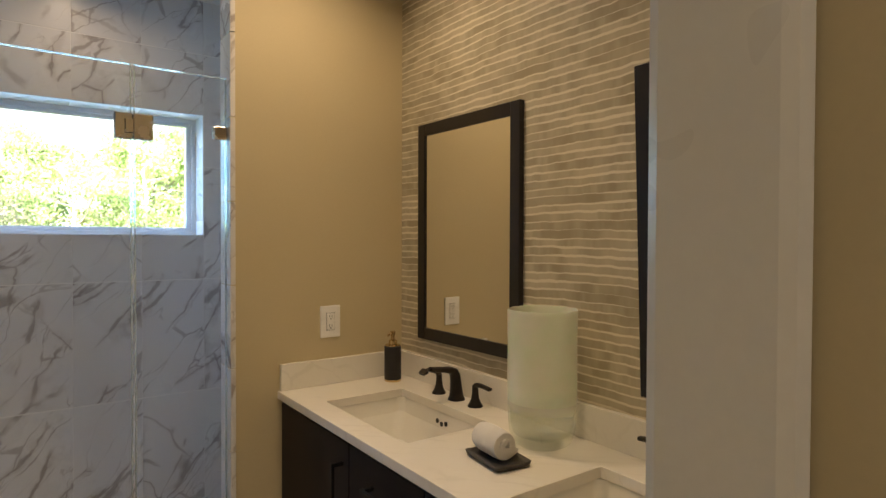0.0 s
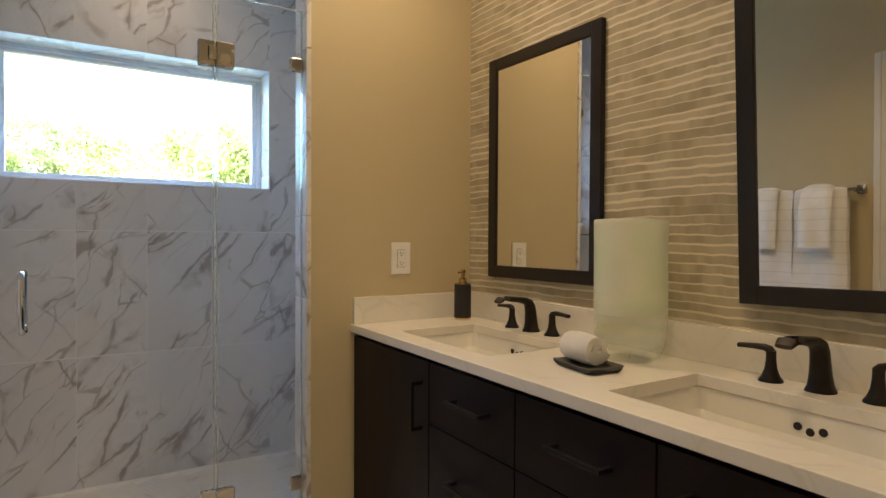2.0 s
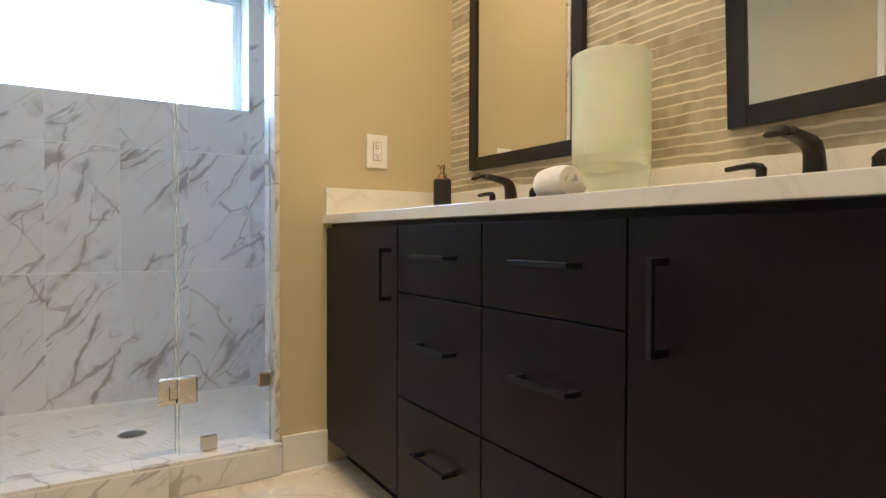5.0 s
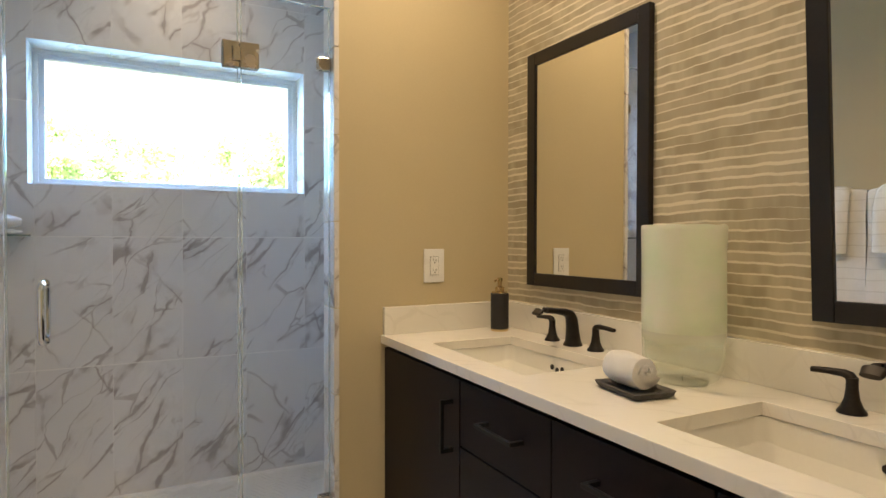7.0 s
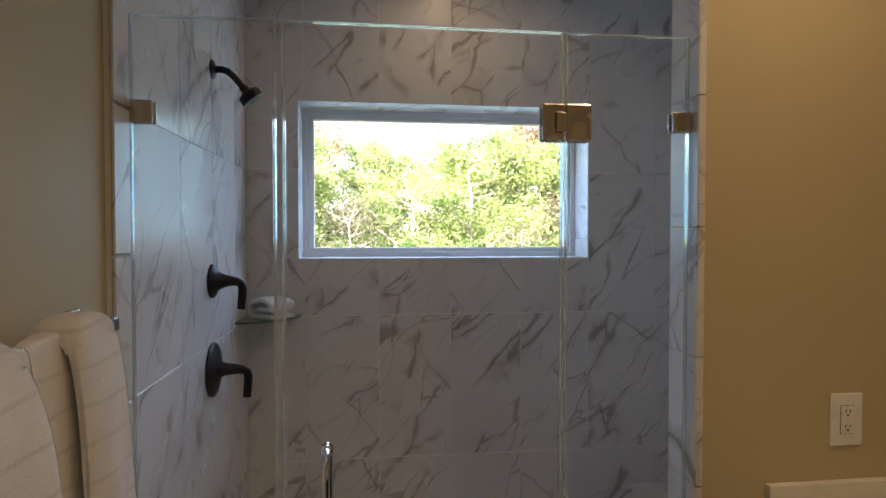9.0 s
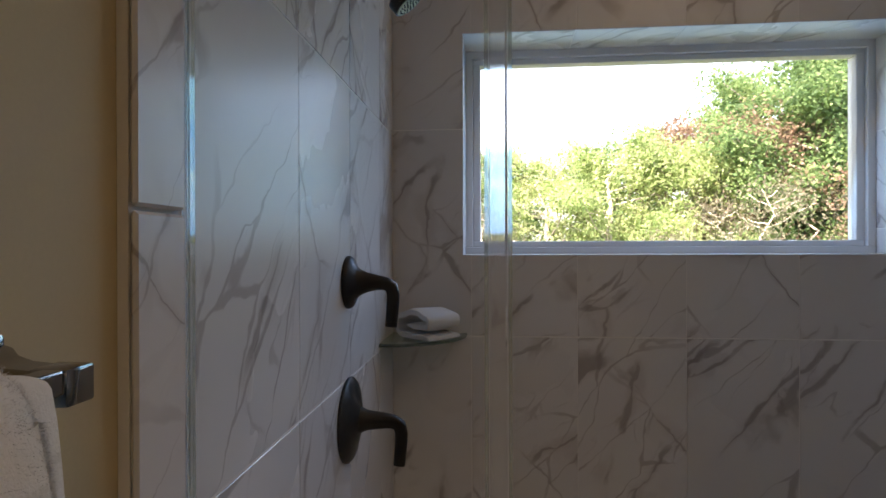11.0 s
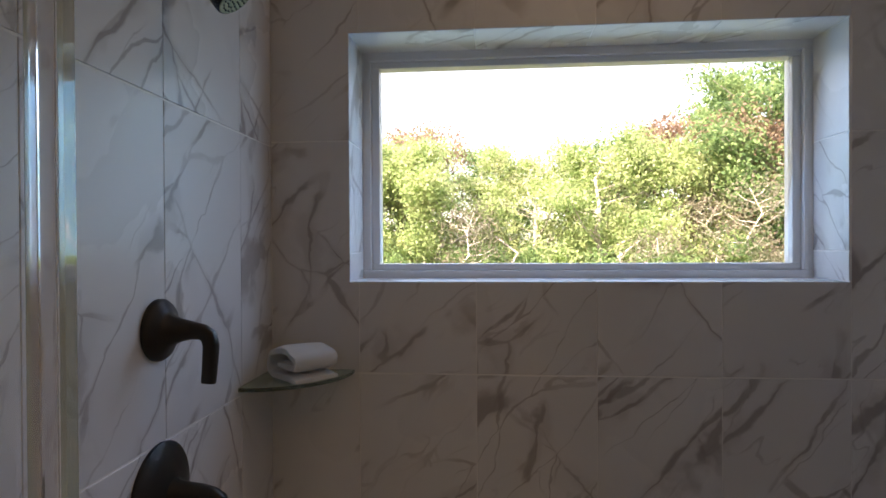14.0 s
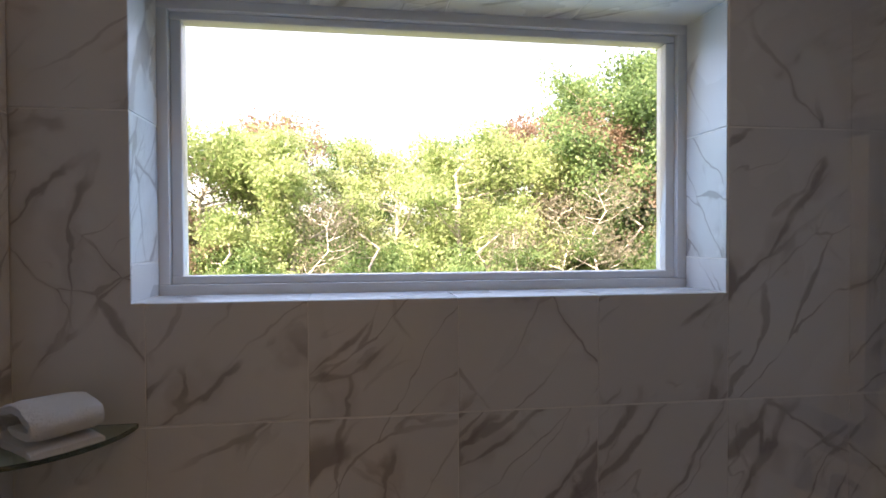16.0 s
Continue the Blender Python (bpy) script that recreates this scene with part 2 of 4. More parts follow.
def wallpaper():
    """Hand-brushed wavy bands in taupe, parted by thin cream lines."""
    m = material("brushed_stripe_wallpaper", 0.6)
    tc = node(m, "ShaderNodeTexCoord")
    sep = node(m, "ShaderNodeSeparateXYZ")
    link(m, tc.outputs["Object"], sep.inputs[0])
    y, z = sep.outputs["Y"], sep.outputs["Z"]

    def vec(ys, zs, off=0.0):
        n = node(m, "ShaderNodeCombineXYZ")
        link(m, calc(m, "MULTIPLY", y, ys), n.inputs[0])
        link(m, calc(m, "MULTIPLY", z, zs) if not hasattr(zs, "links") else zs, n.inputs[1])
        n.inputs[2].default_value = off
        return n.outputs[0]

    wave = calc(m, "ADD", calc(m, "MULTIPLY", calc(m, "SUBTRACT", noise_tex(m, vec(2.2, 2.6), 1.0, 2), 0.5), 0.022),
                calc(m, "MULTIPLY", calc(m, "SUBTRACT", noise_tex(m, vec(16, 11, 3), 1.0, 3), 0.5), 0.012))
    band = calc(m, "DIVIDE", calc(m, "ADD", z, wave), 0.0262)
    row = calc(m, "FLOOR", band)
    part_of = calc(m, "FRACT", band)
    rows = node(m, "ShaderNodeCombineXYZ")
    link(m, calc(m, "MULTIPLY", row, 7.31), rows.inputs[1])
    link(m, calc(m, "MULTIPLY", y, 2.3), rows.inputs[0])
    along = noise_tex(m, rows.outputs[0], 1.0, 2)
    rows2 = node(m, "ShaderNodeCombineXYZ")
    link(m, calc(m, "MULTIPLY", row, 3.77), rows2.inputs[1])
    link(m, calc(m, "MULTIPLY", y, 15), rows2.inputs[0])
    strokes = noise_tex(m, rows2.outputs[0], 1.0, 3)
    width = span(m, along, 0.30, 0.70, 0.015, 0.21)
    edge = calc(m, "SUBTRACT", width, calc(m, "MINIMUM", part_of, calc(m, "SUBTRACT", 1.0, part_of)))
    line = span(m, edge, -0.03, 0.05)
    tone = calc(m, "ADD", calc(m, "MULTIPLY", along, 0.55), calc(m, "MULTIPLY", strokes, 0.55))
    paint = mix(m, span(m, tone, 0.42, 0.68), (0.33, 0.282, 0.188), (0.50, 0.448, 0.325))
    paint = mix(m, span(m, noise_tex(m, vec(5, 6, 9), 1.0, 3), 0.42, 0.68, 0, 0.5), paint, (0.47, 0.412, 0.300))
    link(m, mix(m, line, paint, (0.70, 0.64, 0.50)), bsdf(m).inputs["Base Color"])
    bump(m, calc(m, "ADD", line, calc(m, "MULTIPLY", strokes, 0.4)), 0.25, 0.0008)
    return m


WALLPAPER = wallpaper()


def clear_glass(name, tint, gloss=0.9):
    """Clear sheet: lets light straight through, mirrors it by Fresnel."""
    m = bpy.data.materials.new(name)
    m.use_nodes = True
    nt = m.node_tree
    nt.nodes.remove(nt.nodes["Principled BSDF"])
    clear, shine = node(m, "ShaderNodeBsdfTransparent"), node(m, "ShaderNodeBsdfGlossy", Roughness=0.0)
    clear.inputs["Color"].default_value = (*tint, 1)
    fresnel = node(m, "ShaderNodeFresnel", IOR=1.45)
    both = node(m, "ShaderNodeMixShader")
    link(m, calc(m, "MULTIPLY", fresnel.outputs[0], gloss), both.inputs[0])
    link(m, clear.outputs[0], both.inputs[1])
    link(m, shine.outputs[0], both.inputs[2])
    link(m, both.outputs[0], nt.nodes["Material Output"].inputs["Surface"])
    return m


GLASS = clear_glass("clear_shower_glass", (0.98, 0.988, 0.985), 0.20)
PANE = clear_glass("clear_window_pane", (0.97, 0.98, 0.985), 0.5)
EDGE = material("pale_glass_edge", 0.08, 0.0, (0.72, 0.80, 0.76))
bsdf(EDGE).inputs["Transmission Weight"].default_value = 0.75
SEAL = material("clear_vinyl_seal", 0.07, 0.0, (0.86, 0.88, 0.90))
bsdf(SEAL).inputs["Transmission Weight"].default_value = 0.85
bsdf(SEAL).inputs["IOR"].default_value = 1.42
SHELF_GLASS = material("green_shelf_glass", 0.03, 0.0, (0.62, 0.78, 0.70))
bsdf(SHELF_GLASS).inputs["Transmission Weight"].default_value = 0.9


def frosted():
    m = material("frosted_sea_green_glass", 0.5, 0.0, (0.72, 0.84, 0.66))
    v = coords(m)
    n = noise_tex(m, v, 9, 4)
    link(m, mix(m, span(m, n, 0.3, 0.7), (0.80, 0.90, 0.70), (0.90, 0.91, 0.80)), bsdf(m).inputs["Base Color"])
    tc, sep = node(m, "ShaderNodeTexCoord"), node(m, "ShaderNodeSeparateXYZ")
    link(m, tc.outputs["Object"], sep.inputs[0])
    link(m, span(m, calc(m, "ADD", sep.outputs["Z"], calc(m, "MULTIPLY", n, 0.05)), 0.12, 0.20, 0.30, 0.50), bsdf(m).inputs["Alpha"])
    bsdf(m).inputs["Subsurface Weight"].default_value = 0.4
    bsdf(m).inputs["Subsurface Radius"].default_value = (0.03, 0.04, 0.03)
    link(m, span(m, n, 0.3, 0.7, 0.38, 0.62), bsdf(m).inputs["Roughness"])
    bump(m, noise_tex(m, v, 45, 3), 0.25, 0.002)
    return m


FROST = frosted()


def rippled_glass():
    """Clear, faintly hazy green glass, uneven so that its highlights break up."""
    m = bpy.data.materials.new("rippled_clear_glass")
    m.use_nodes = True
    m.node_tree.nodes.remove(bsdf(m))
    v = coords(m)
    n = node(m, "ShaderNodeBump", Strength=0.5, Distance=0.005)
    link(m, noise_tex(m, v, 30, 3), n.inputs["Height"])
    clear, milk, shine = node(m, "ShaderNodeBsdfTransparent"), node(m, "ShaderNodeBsdfTranslucent"), node(m, "ShaderNodeBsdfGlossy", Roughness=0.05)
    clear.inputs["Color"].default_value, milk.inputs["Color"].default_value = (0.972, 0.986, 0.958, 1), (0.95, 0.97, 0.88, 1)
    facing = node(m, "ShaderNodeLayerWeight", Blend=0.35)
    for other in (shine, facing):
        link(m, n.outputs[0], other.inputs["Normal"])
    hazy, both = node(m, "ShaderNodeMixShader"), node(m, "ShaderNodeMixShader")
    tc, sep = node(m, "ShaderNodeTexCoord"), node(m, "ShaderNodeSeparateXYZ")
    link(m, tc.outputs["Object"], sep.inputs[0])
    height = calc(m, "ADD", sep.outputs["Z"], calc(m, "MULTIPLY", noise_tex(m, v, 16, 3), 0.03))
    link(m, span(m, height, 0.05, 0.14, 0.10, 0.30), hazy.inputs[0])
    link(m, clear.outputs[0], hazy.inputs[1])
    link(m, milk.outputs[0], hazy.inputs[2])
    link(m, calc(m, "ADD", calc(m, "MULTIPLY", calc(m, "POWER", facing.outputs["Facing"], 3.0), 0.22), 0.035), both.inputs[0])
    link(m, hazy.outputs[0], both.inputs[1])
    link(m, shine.outputs[0], both.inputs[2])
    link(m, both.outputs[0], m.node_tree.nodes["Material Output"].inputs["Surface"])
    return m


RIPPLED = rippled_glass()


def terry(name, c1, c2):
    m = material(name, 0.95)
    v = coords(m)
    tuft = noise_tex(m, v, 260, 3, 0.7)
    link(m, mix(m, span(m, noise_tex(m, v, 14, 4), 0.3, 0.7), c1, c2), bsdf(m).inputs["Base Color"])
    bsdf(m).inputs["Sheen Weight"].default_value = 0.4
    bump(m, tuft, 1.0, 0.006)
    return m


TERRY = terry("white_terry", (0.82, 0.80, 0.76), (0.88, 0.86, 0.82))


def woven():
    m = terry("white_woven_terry", (0.82, 0.80, 0.75), (0.88, 0.86, 0.81))
    tc, sep = node(m, "ShaderNodeTexCoord"), node(m, "ShaderNodeSeparateXYZ")
    link(m, tc.outputs["Object"], sep.inputs[0])
    wob = calc(m, "MULTIPLY", noise_tex(m, tc.outputs["Object"], 6, 2), 0.02)
    across = calc(m, "FRACT", calc(m, "MULTIPLY", calc(m, "ADD", sep.outputs["Z"], wob), 18.0))
    along = calc(m, "FRACT", calc(m, "MULTIPLY", calc(m, "ADD", sep.outputs["Y"], wob), 26.0))
    lines = calc(m, "MAXIMUM", span(m, calc(m, "ABSOLUTE", calc(m, "SUBTRACT", across, 0.5)), 0.03, 0.07, 1, 0), span(m, calc(m, "ABSOLUTE", calc(m, "SUBTRACT", along, 0.5)), 0.02, 0.05, 0.15, 0))
    old = bsdf(m).inputs["Base Color"].links[0].from_socket
    link(m, mix(m, lines, old, (0.74, 0.715, 0.655)), bsdf(m).inputs["Base Color"])
    tuft = noise_tex(m, tc.outputs["Object"], 420, 3, 0.7)
    bump(m, calc(m, "SUBTRACT", calc(m, "MULTIPLY", tuft, 0.6), calc(m, "MULTIPLY", lines, 0.12)), 0.6, 0.003)
    return m


WOVEN = woven()


def leaf_material(name, tones):
    m = material(name, 0.6)
    geo, info = node(m, "ShaderNodeNewGeometry"), node(m, "ShaderNodeObjectInfo")
    ramp = node(m, "ShaderNodeValToRGB")
    ramp.color_ramp.interpolation = "LINEAR"
    els = ramp.color_ramp.elements
    while len(els) < len(tones):
        els.new(0.5)
    for i, c in enumerate(tones):
        els[i].position, els[i].color = i / (len(tones) - 1), (*c, 1)
    clump = span(m, noise_tex(m, coords(m, scatter=11.0), 1.3, 2), 0.35, 0.65)
    r = calc(m, "ADD", calc(m, "MULTIPLY", geo.outputs["Random Per Island"], 0.45), calc(m, "MULTIPLY", info.outputs["Random"], 0.25))
    r = calc(m, "ADD", r, calc(m, "MULTIPLY", clump, 0.30))
    link(m, r, ramp.inputs[0])
    link(m, ramp.outputs[0], bsdf(m).inputs["Base Color"])
    glow, both = node(m, "ShaderNodeBsdfTranslucent"), node(m, "ShaderNodeMixShader")
    link(m, ramp.outputs[0], glow.inputs["Color"])
    both.inputs[0].default_value = 0.56
    link(m, bsdf(m).outputs[0], both.inputs[1])
    link(m, glow.outputs[0], both.inputs[2])
    link(m, both.outputs[0], m.node_tree.nodes["Material Output"].inputs["Surface"])
    return m


LEAF_GREEN = leaf_material("green_leaves", [(0.045, 0.10, 0.04), (0.12, 0.22, 0.08), (0.24, 0.36, 0.14), (0.42, 0.51, 0.26)])
LEAF_GOLD = leaf_material("turning_leaves", [(0.08, 0.16, 0.05), (0.24, 0.35, 0.13), (0.41, 0.50, 0.23), (0.60, 0.59, 0.40)])
LEAF_RED = leaf_material("russet_leaves", [(0.20, 0.15, 0.08), (0.29, 0.18, 0.13), (0.33, 0.25, 0.18), (0.24, 0.26, 0.10)])
LEAF_PALE = leaf_material("bleached_leaves", [(0.12, 0.14, 0.07), (0.17, 0.18, 0.11), (0.24, 0.22, 0.16), (0.28, 0.21, 0.17)])
PALE_BARK = mottled("bleached_bark", (0.46, 0.42, 0.37), (0.66, 0.62, 0.56), 0.9, scale=3, fine=25, relief=0.5, depth=0.02)
BARK = mottled("grey_bark", (0.24, 0.21, 0.18), (0.46, 0.42, 0.37), 0.9, scale=3, fine=25, relief=0.6, depth=0.02)


# ---- mesh helpers ----
def part(name, bm, mat, parent=None, label="", smooth=False, kind="", recalc=True):
    me = bpy.data.meshes.new(name)
    if recalc:
        bmesh.ops.recalc_face_normals(bm, faces=bm.faces)
    bm.to_mesh(me)
    bm.free()
    me.materials.append(mat)
    if smooth:
        me.polygons.foreach_set("use_smooth", [True] * len(me.polygons))
        me.set_sharp_from_angle(angle=radians(40))
    ob = new(name, me)
    ob.parent = parent
    return tagged(ob, label, kind=kind)


def thing(name, label, category, at=(0, 0, 0), group="", turn=0):
    ob = new(name)
    ob.empty_display_size = 0.05
    ob.matrix_world = pose(*at, 0, 0, turn)
    return tagged(ob, label, category, group)


def box(bm, x0, x1, y0, y1, z0, z1, bevel=0.0, seg=2):
    got = bmesh.ops.create_cube(bm, size=1.0, matrix=Matrix.Translation(((x0 + x1) / 2, (y0 + y1) / 2, (z0 + z1) / 2)) @ Matrix.Diagonal((x1 - x0, y1 - y0, z1 - z0, 1)))
    if bevel:
        edges = {e for v in got["verts"] for e in v.link_edges}
        bmesh.ops.bevel(bm, geom=list(edges), offset=bevel, segments=seg, affect="EDGES", profile=0.5)
    return bm


def boxes(*rows, bevel=0.0):
    bm = bmesh.new()
    for r in rows:
        box(bm, *r, bevel=bevel)
    return bm


def rings(bm, loops, closed=True, cap=(True, True)):
    """Skins a list of loops of equally many points."""
    made = [[bm.verts.new(p) for p in loop] for loop in loops]
    n = len(made[0])
    for a, b in zip(made, made[1:]):
        for i in range(n if closed else n - 1):
            j = (i + 1) % n
            bm.faces.new((a[i], a[j], b[j], b[i]))
    if cap[0]:
        bm.faces.new(made[0][::-1])
    if cap[1]:
        bm.faces.new(made[-1])
    return bm


def lathe(bm, profile, at=(0, 0, 0), seg=24, m=None, cap=(True, True)):
    m = m or Matrix.Translation(at)
    return rings(bm, [[m @ Vector((r * math.cos(2 * math.pi * i / seg), r * math.sin(2 * math.pi * i / seg), z)) for i in range(seg)] for r, z in profile], cap=cap)


def sweep(bm, points, sizes, seg=12, up=(0, 0, 1), power=2.0):
    """A tube along points; sizes gives half width and half height at each; power over 2 squares the section."""
    pts = [Vector(p) for p in points]
    loops = []
    for i, p in enumerate(pts):
        d = (pts[min(i + 1, len(pts) - 1)] - pts[max(i - 1, 0)]).normalized()
        side = d.cross(Vector(up))
        side = side.normalized() if side.length > 1e-4 else Vector((0, 1, 0))
        top = side.cross(d).normalized()
        w, h = sizes[i] if isinstance(sizes[i], tuple) else (sizes[i], sizes[i])
        loop = []
        for k in range(seg):
            a = 2 * math.pi * (k + 0.5) / seg
            c, s = math.cos(a), math.sin(a)
            loop.append(p + side * (w * math.copysign(abs(c) ** (2 / power), c)) + top * (h * math.copysign(abs(s) ** (2 / power), s)))
        loops.append(loop)
    return rings(bm, loops)


def round_rect(x0, x1, y0, y1, r, z, seg=5):
    out = []
    for cx, cy, a0 in ((x1 - r, y1 - r, 0), (x0 + r, y1 - r, 90), (x0 + r, y0 + r, 180), (x1 - r, y0 + r, 270)):
        for i in range(seg + 1):
            a = radians(a0 + 90 * i / seg)
            out.append((cx + r * math.cos(a), cy + r * math.sin(a), z))
    return out


def structure(name, bm, mat, label, category, smooth=False):
    ob = part(name, bm, mat, None, label, smooth, "structure")
    return tagged(ob, category=category)


# ---- the plan ----
EAST, WEST, NORTH, STUB, GLASS_Y = 1.38, -0.595, 3.262, 2.075, 2.104
TILE_W, TILE_E = -0.583, 1.349
CEIL = 2.74
WX0, WX1, WZ0, WZ1 = -0.375, 0.854, 1.486, 2.128

floor = structure("floor", boxes((-0.715, 1.5, -1.5, 3.5, -0.10, -0.0015)), GROUT, "pale grouted bathroom floor bed", "floor")
ceiling = structure("ceiling", boxes((-0.715, 1.5, -1.5, 3.5, CEIL, CEIL + 0.12)), CEILING, "smooth white painted flat ceiling", "ceiling")
wall_north = structure("wall_north", boxes((-0.715, WX0 - 0.0016, 3.2636, 3.50, 0, CEIL), (WX1 + 0.0016, 1.5, 3.2636, 3.50, 0, CEIL),
                       (WX0 - 0.0016, WX1 + 0.0016, 3.2636, 3.50, 0, WZ0 - 0.0016), (WX0 - 0.0016, WX1 + 0.0016, 3.2636, 3.50, WZ1 + 0.0016, CEIL)),
                       GROUT, "outside wall of the shower behind marble tiles", "wall")
wall_west = structure("wall_west", boxes((-0.715, WEST, 1.178, 3.272, 0, CEIL), (-0.715, WEST, -1.5, 0.368, 0, CEIL), (-0.715, WEST, 0.368, 1.178, 2.0, CEIL)),
                      PAINT, "tan painted wall with a towel bar", "wall")
wall_east = structure("wall_east", boxes((EAST, 1.5, 0.08, 3.272, 0, CEIL)), WALLPAPER, "wall papered in wavy taupe and cream stripes", "wall")
wall_stub = structure("wall_stub", boxes((0.6586, EAST - 0.0004, STUB, 2.1864, 0, CEIL)), PAINT, "tan painted wall between vanity and shower", "wall")
wall_shower_east = structure("wall_shower_east", boxes((1.3506, EAST - 0.0004, 2.187, 3.272, 0, CEIL)), GROUT, "side wall of the shower behind tiles", "wall")
wall_south = structure("wall_south", boxes((0.285, 1.5, -0.04, 0.08, 0, CEIL), (0.285, 0.405, -1.5, -0.04, 0, CEIL)), PAINT, "tan painted wall at the end of the vanity", "wall")
wall_entry = structure("wall_entry", boxes((-0.595, 0.285, -1.5, -1.38, 0, CEIL)), PAINT, "plain tan painted wall", "wall")
structure("trim", boxes((0.268, 0.2845, 0.0175, 0.083, 0, 2.70), bevel=0.0078), TRIM, "painted corner casing on the wall's end", "trim")
structure("baseboard", boxes((0.682, 0.848, STUB - 0.015, STUB - 0.0005, 0, 0.125), bevel=0.004), TRIM, "white painted baseboard beside the vanity", "baseboard")
structure("baseboard", boxes((WEST + 0.0005, WEST + 0.015, 1.262, 2.012, 0, 0.125), bevel=0.004), TRIM, "white painted baseboard under the towel bar", "baseboard")

# door on the west wall, closed
door = tagged(new("door_1"), "white painted panel door, closed, in a white casing", "door", kind="structure")
casing = bmesh.new()
for r in ((WEST + 0.0005, WEST + 0.02, 1.178, 1.260, 0, 2.084), (WEST + 0.0005, WEST + 0.02, 0.286, 0.368, 0, 2.084), (WEST + 0.0005, WEST + 0.02, 0.368, 1.178, 2.0, 2.084)):
    box(casing, *r, bevel=0.005)
for r in ((WEST + 0.02, WEST + 0.027, 1.228, 1.258, 0, 2.082), (WEST + 0.02, WEST + 0.027, 0.288, 0.318, 0, 2.082), (WEST + 0.02, WEST + 0.027, 0.318, 1.228, 2.052, 2.082)):
    box(casing, *r, bevel=0.003)
part("casing", casing, TRIM, door)
slab = boxes((-0.665, -0.628, 0.371, 1.175, 0.01, 1.997), bevel=0.003)
for z0, z1 in ((0.2, 0.9), (1.05, 1.9)):
    for y0, y1 in ((0.473, 0.733), (0.813, 1.073)):
        box(slab, -0.630, -0.622, y0, y1, z0, z1, bevel=0.006)
part("door_leaf", slab, TRIM, door)

# ---- window ----
window = tagged(new("window_1"), "fixed white vinyl window over the shower", "window", kind="structure")
FY = 3.425
part("window_frame", boxes((WX0 - 0.005, WX1 + 0.005, FY, FY + 0.07, WZ0 - 0.005, WZ0 + 0.022), (WX0 - 0.005, WX1 + 0.005, FY, FY + 0.07, WZ1 - 0.022, WZ1 + 0.005),
     (WX0 - 0.005, WX0 + 0.022, FY, FY + 0.07, WZ0 + 0.022, WZ1 - 0.022), (WX1 - 0.022, WX1 + 0.005, FY, FY + 0.07, WZ0 + 0.022, WZ1 - 0.022), bevel=0.002), VINYL, window)
part("sash", boxes((WX0 + 0.022, WX1 - 0.022, FY + 0.014, FY + 0.06, WZ0 + 0.022, WZ0 + 0.040), (WX0 + 0.022, WX1 - 0.022, FY + 0.014, FY + 0.06, WZ1 - 0.040, WZ1 - 0.022),
     (WX0 + 0.022, WX0 + 0.046, FY + 0.014, FY + 0.06, WZ0 + 0.040, WZ1 - 0.040), (WX1 - 0.046, WX1 - 0.022, FY + 0.014, FY + 0.06, WZ0 + 0.040, WZ1 - 0.040), bevel=0.003), VINYL, window)
pane = part("pane", boxes((WX0 + 0.046, WX1 - 0.046, FY + 0.034, FY + 0.038, WZ0 + 0.040, WZ1 - 0.040)), PANE, window)
pane.visible_shadow = False

# ---- vanity ----
CX, FX = 0.832, 0.847
ZC0, ZC1 = 0.865, 0.895
SINKS = [(0.922, 1.235, 1.312, 1.838), (0.922, 1.235, 0.365, 0.888)]
countertop = thing("countertop", "cream quartz vanity countertop with two sink cutouts", "countertop")
(x0, x1, a0, a1), (_, _, b0, b1) = SINKS
bm = bmesh.new()
xs, ys = [CX, x0, x1, EAST - 0.001], [0.081, b0, b1, a0, a1, 2.074]
for z, flip in ((ZC0, True), (ZC1, False)):
    grid = {(i, j): bm.verts.new((x, y, z)) for i, x in enumerate(xs) for j, y in enumerate(ys)}
    for i in range(3):
        for j in range(5):
            if not (i == 1 and j in (1, 3)):
                bm.faces.new([grid[i, j], grid[i + 1, j], grid[i + 1, j + 1], grid[i, j + 1]])
bm.verts.index_update()
rim = [e for e in bm.edges if len(e.link_faces) == 1 and e.verts[0].index < 24 and e.verts[1].index < 24]
half = len(bm.verts) // 2
vs = list(bm.verts)
for e in rim:
    p, q = (v.index for v in e.verts)
    bm.faces.new((vs[p], vs[q], vs[q + half], vs[p + half]))
bmesh.ops.recalc_face_normals(bm, faces=bm.faces)
sharp = [e for e in bm.edges if len(e.link_faces) == 2 and e.calc_face_angle() > 1.0]
bmesh.ops.bevel(bm, geom=sharp, offset=0.0018, segments=2, affect="EDGES", profile=0.5)
part("slab", bm, QUARTZ, countertop)
part("backsplash", boxes((1.36, EAST - 0.001, 0.081, 2.074, ZC1, 0.995), bevel=0.0015), QUARTZ, countertop)
part("side_splash", boxes((0.84, 1.3597, 2.055, 2.074, ZC1, 0.995), bevel=0.0015), QUARTZ, countertop)


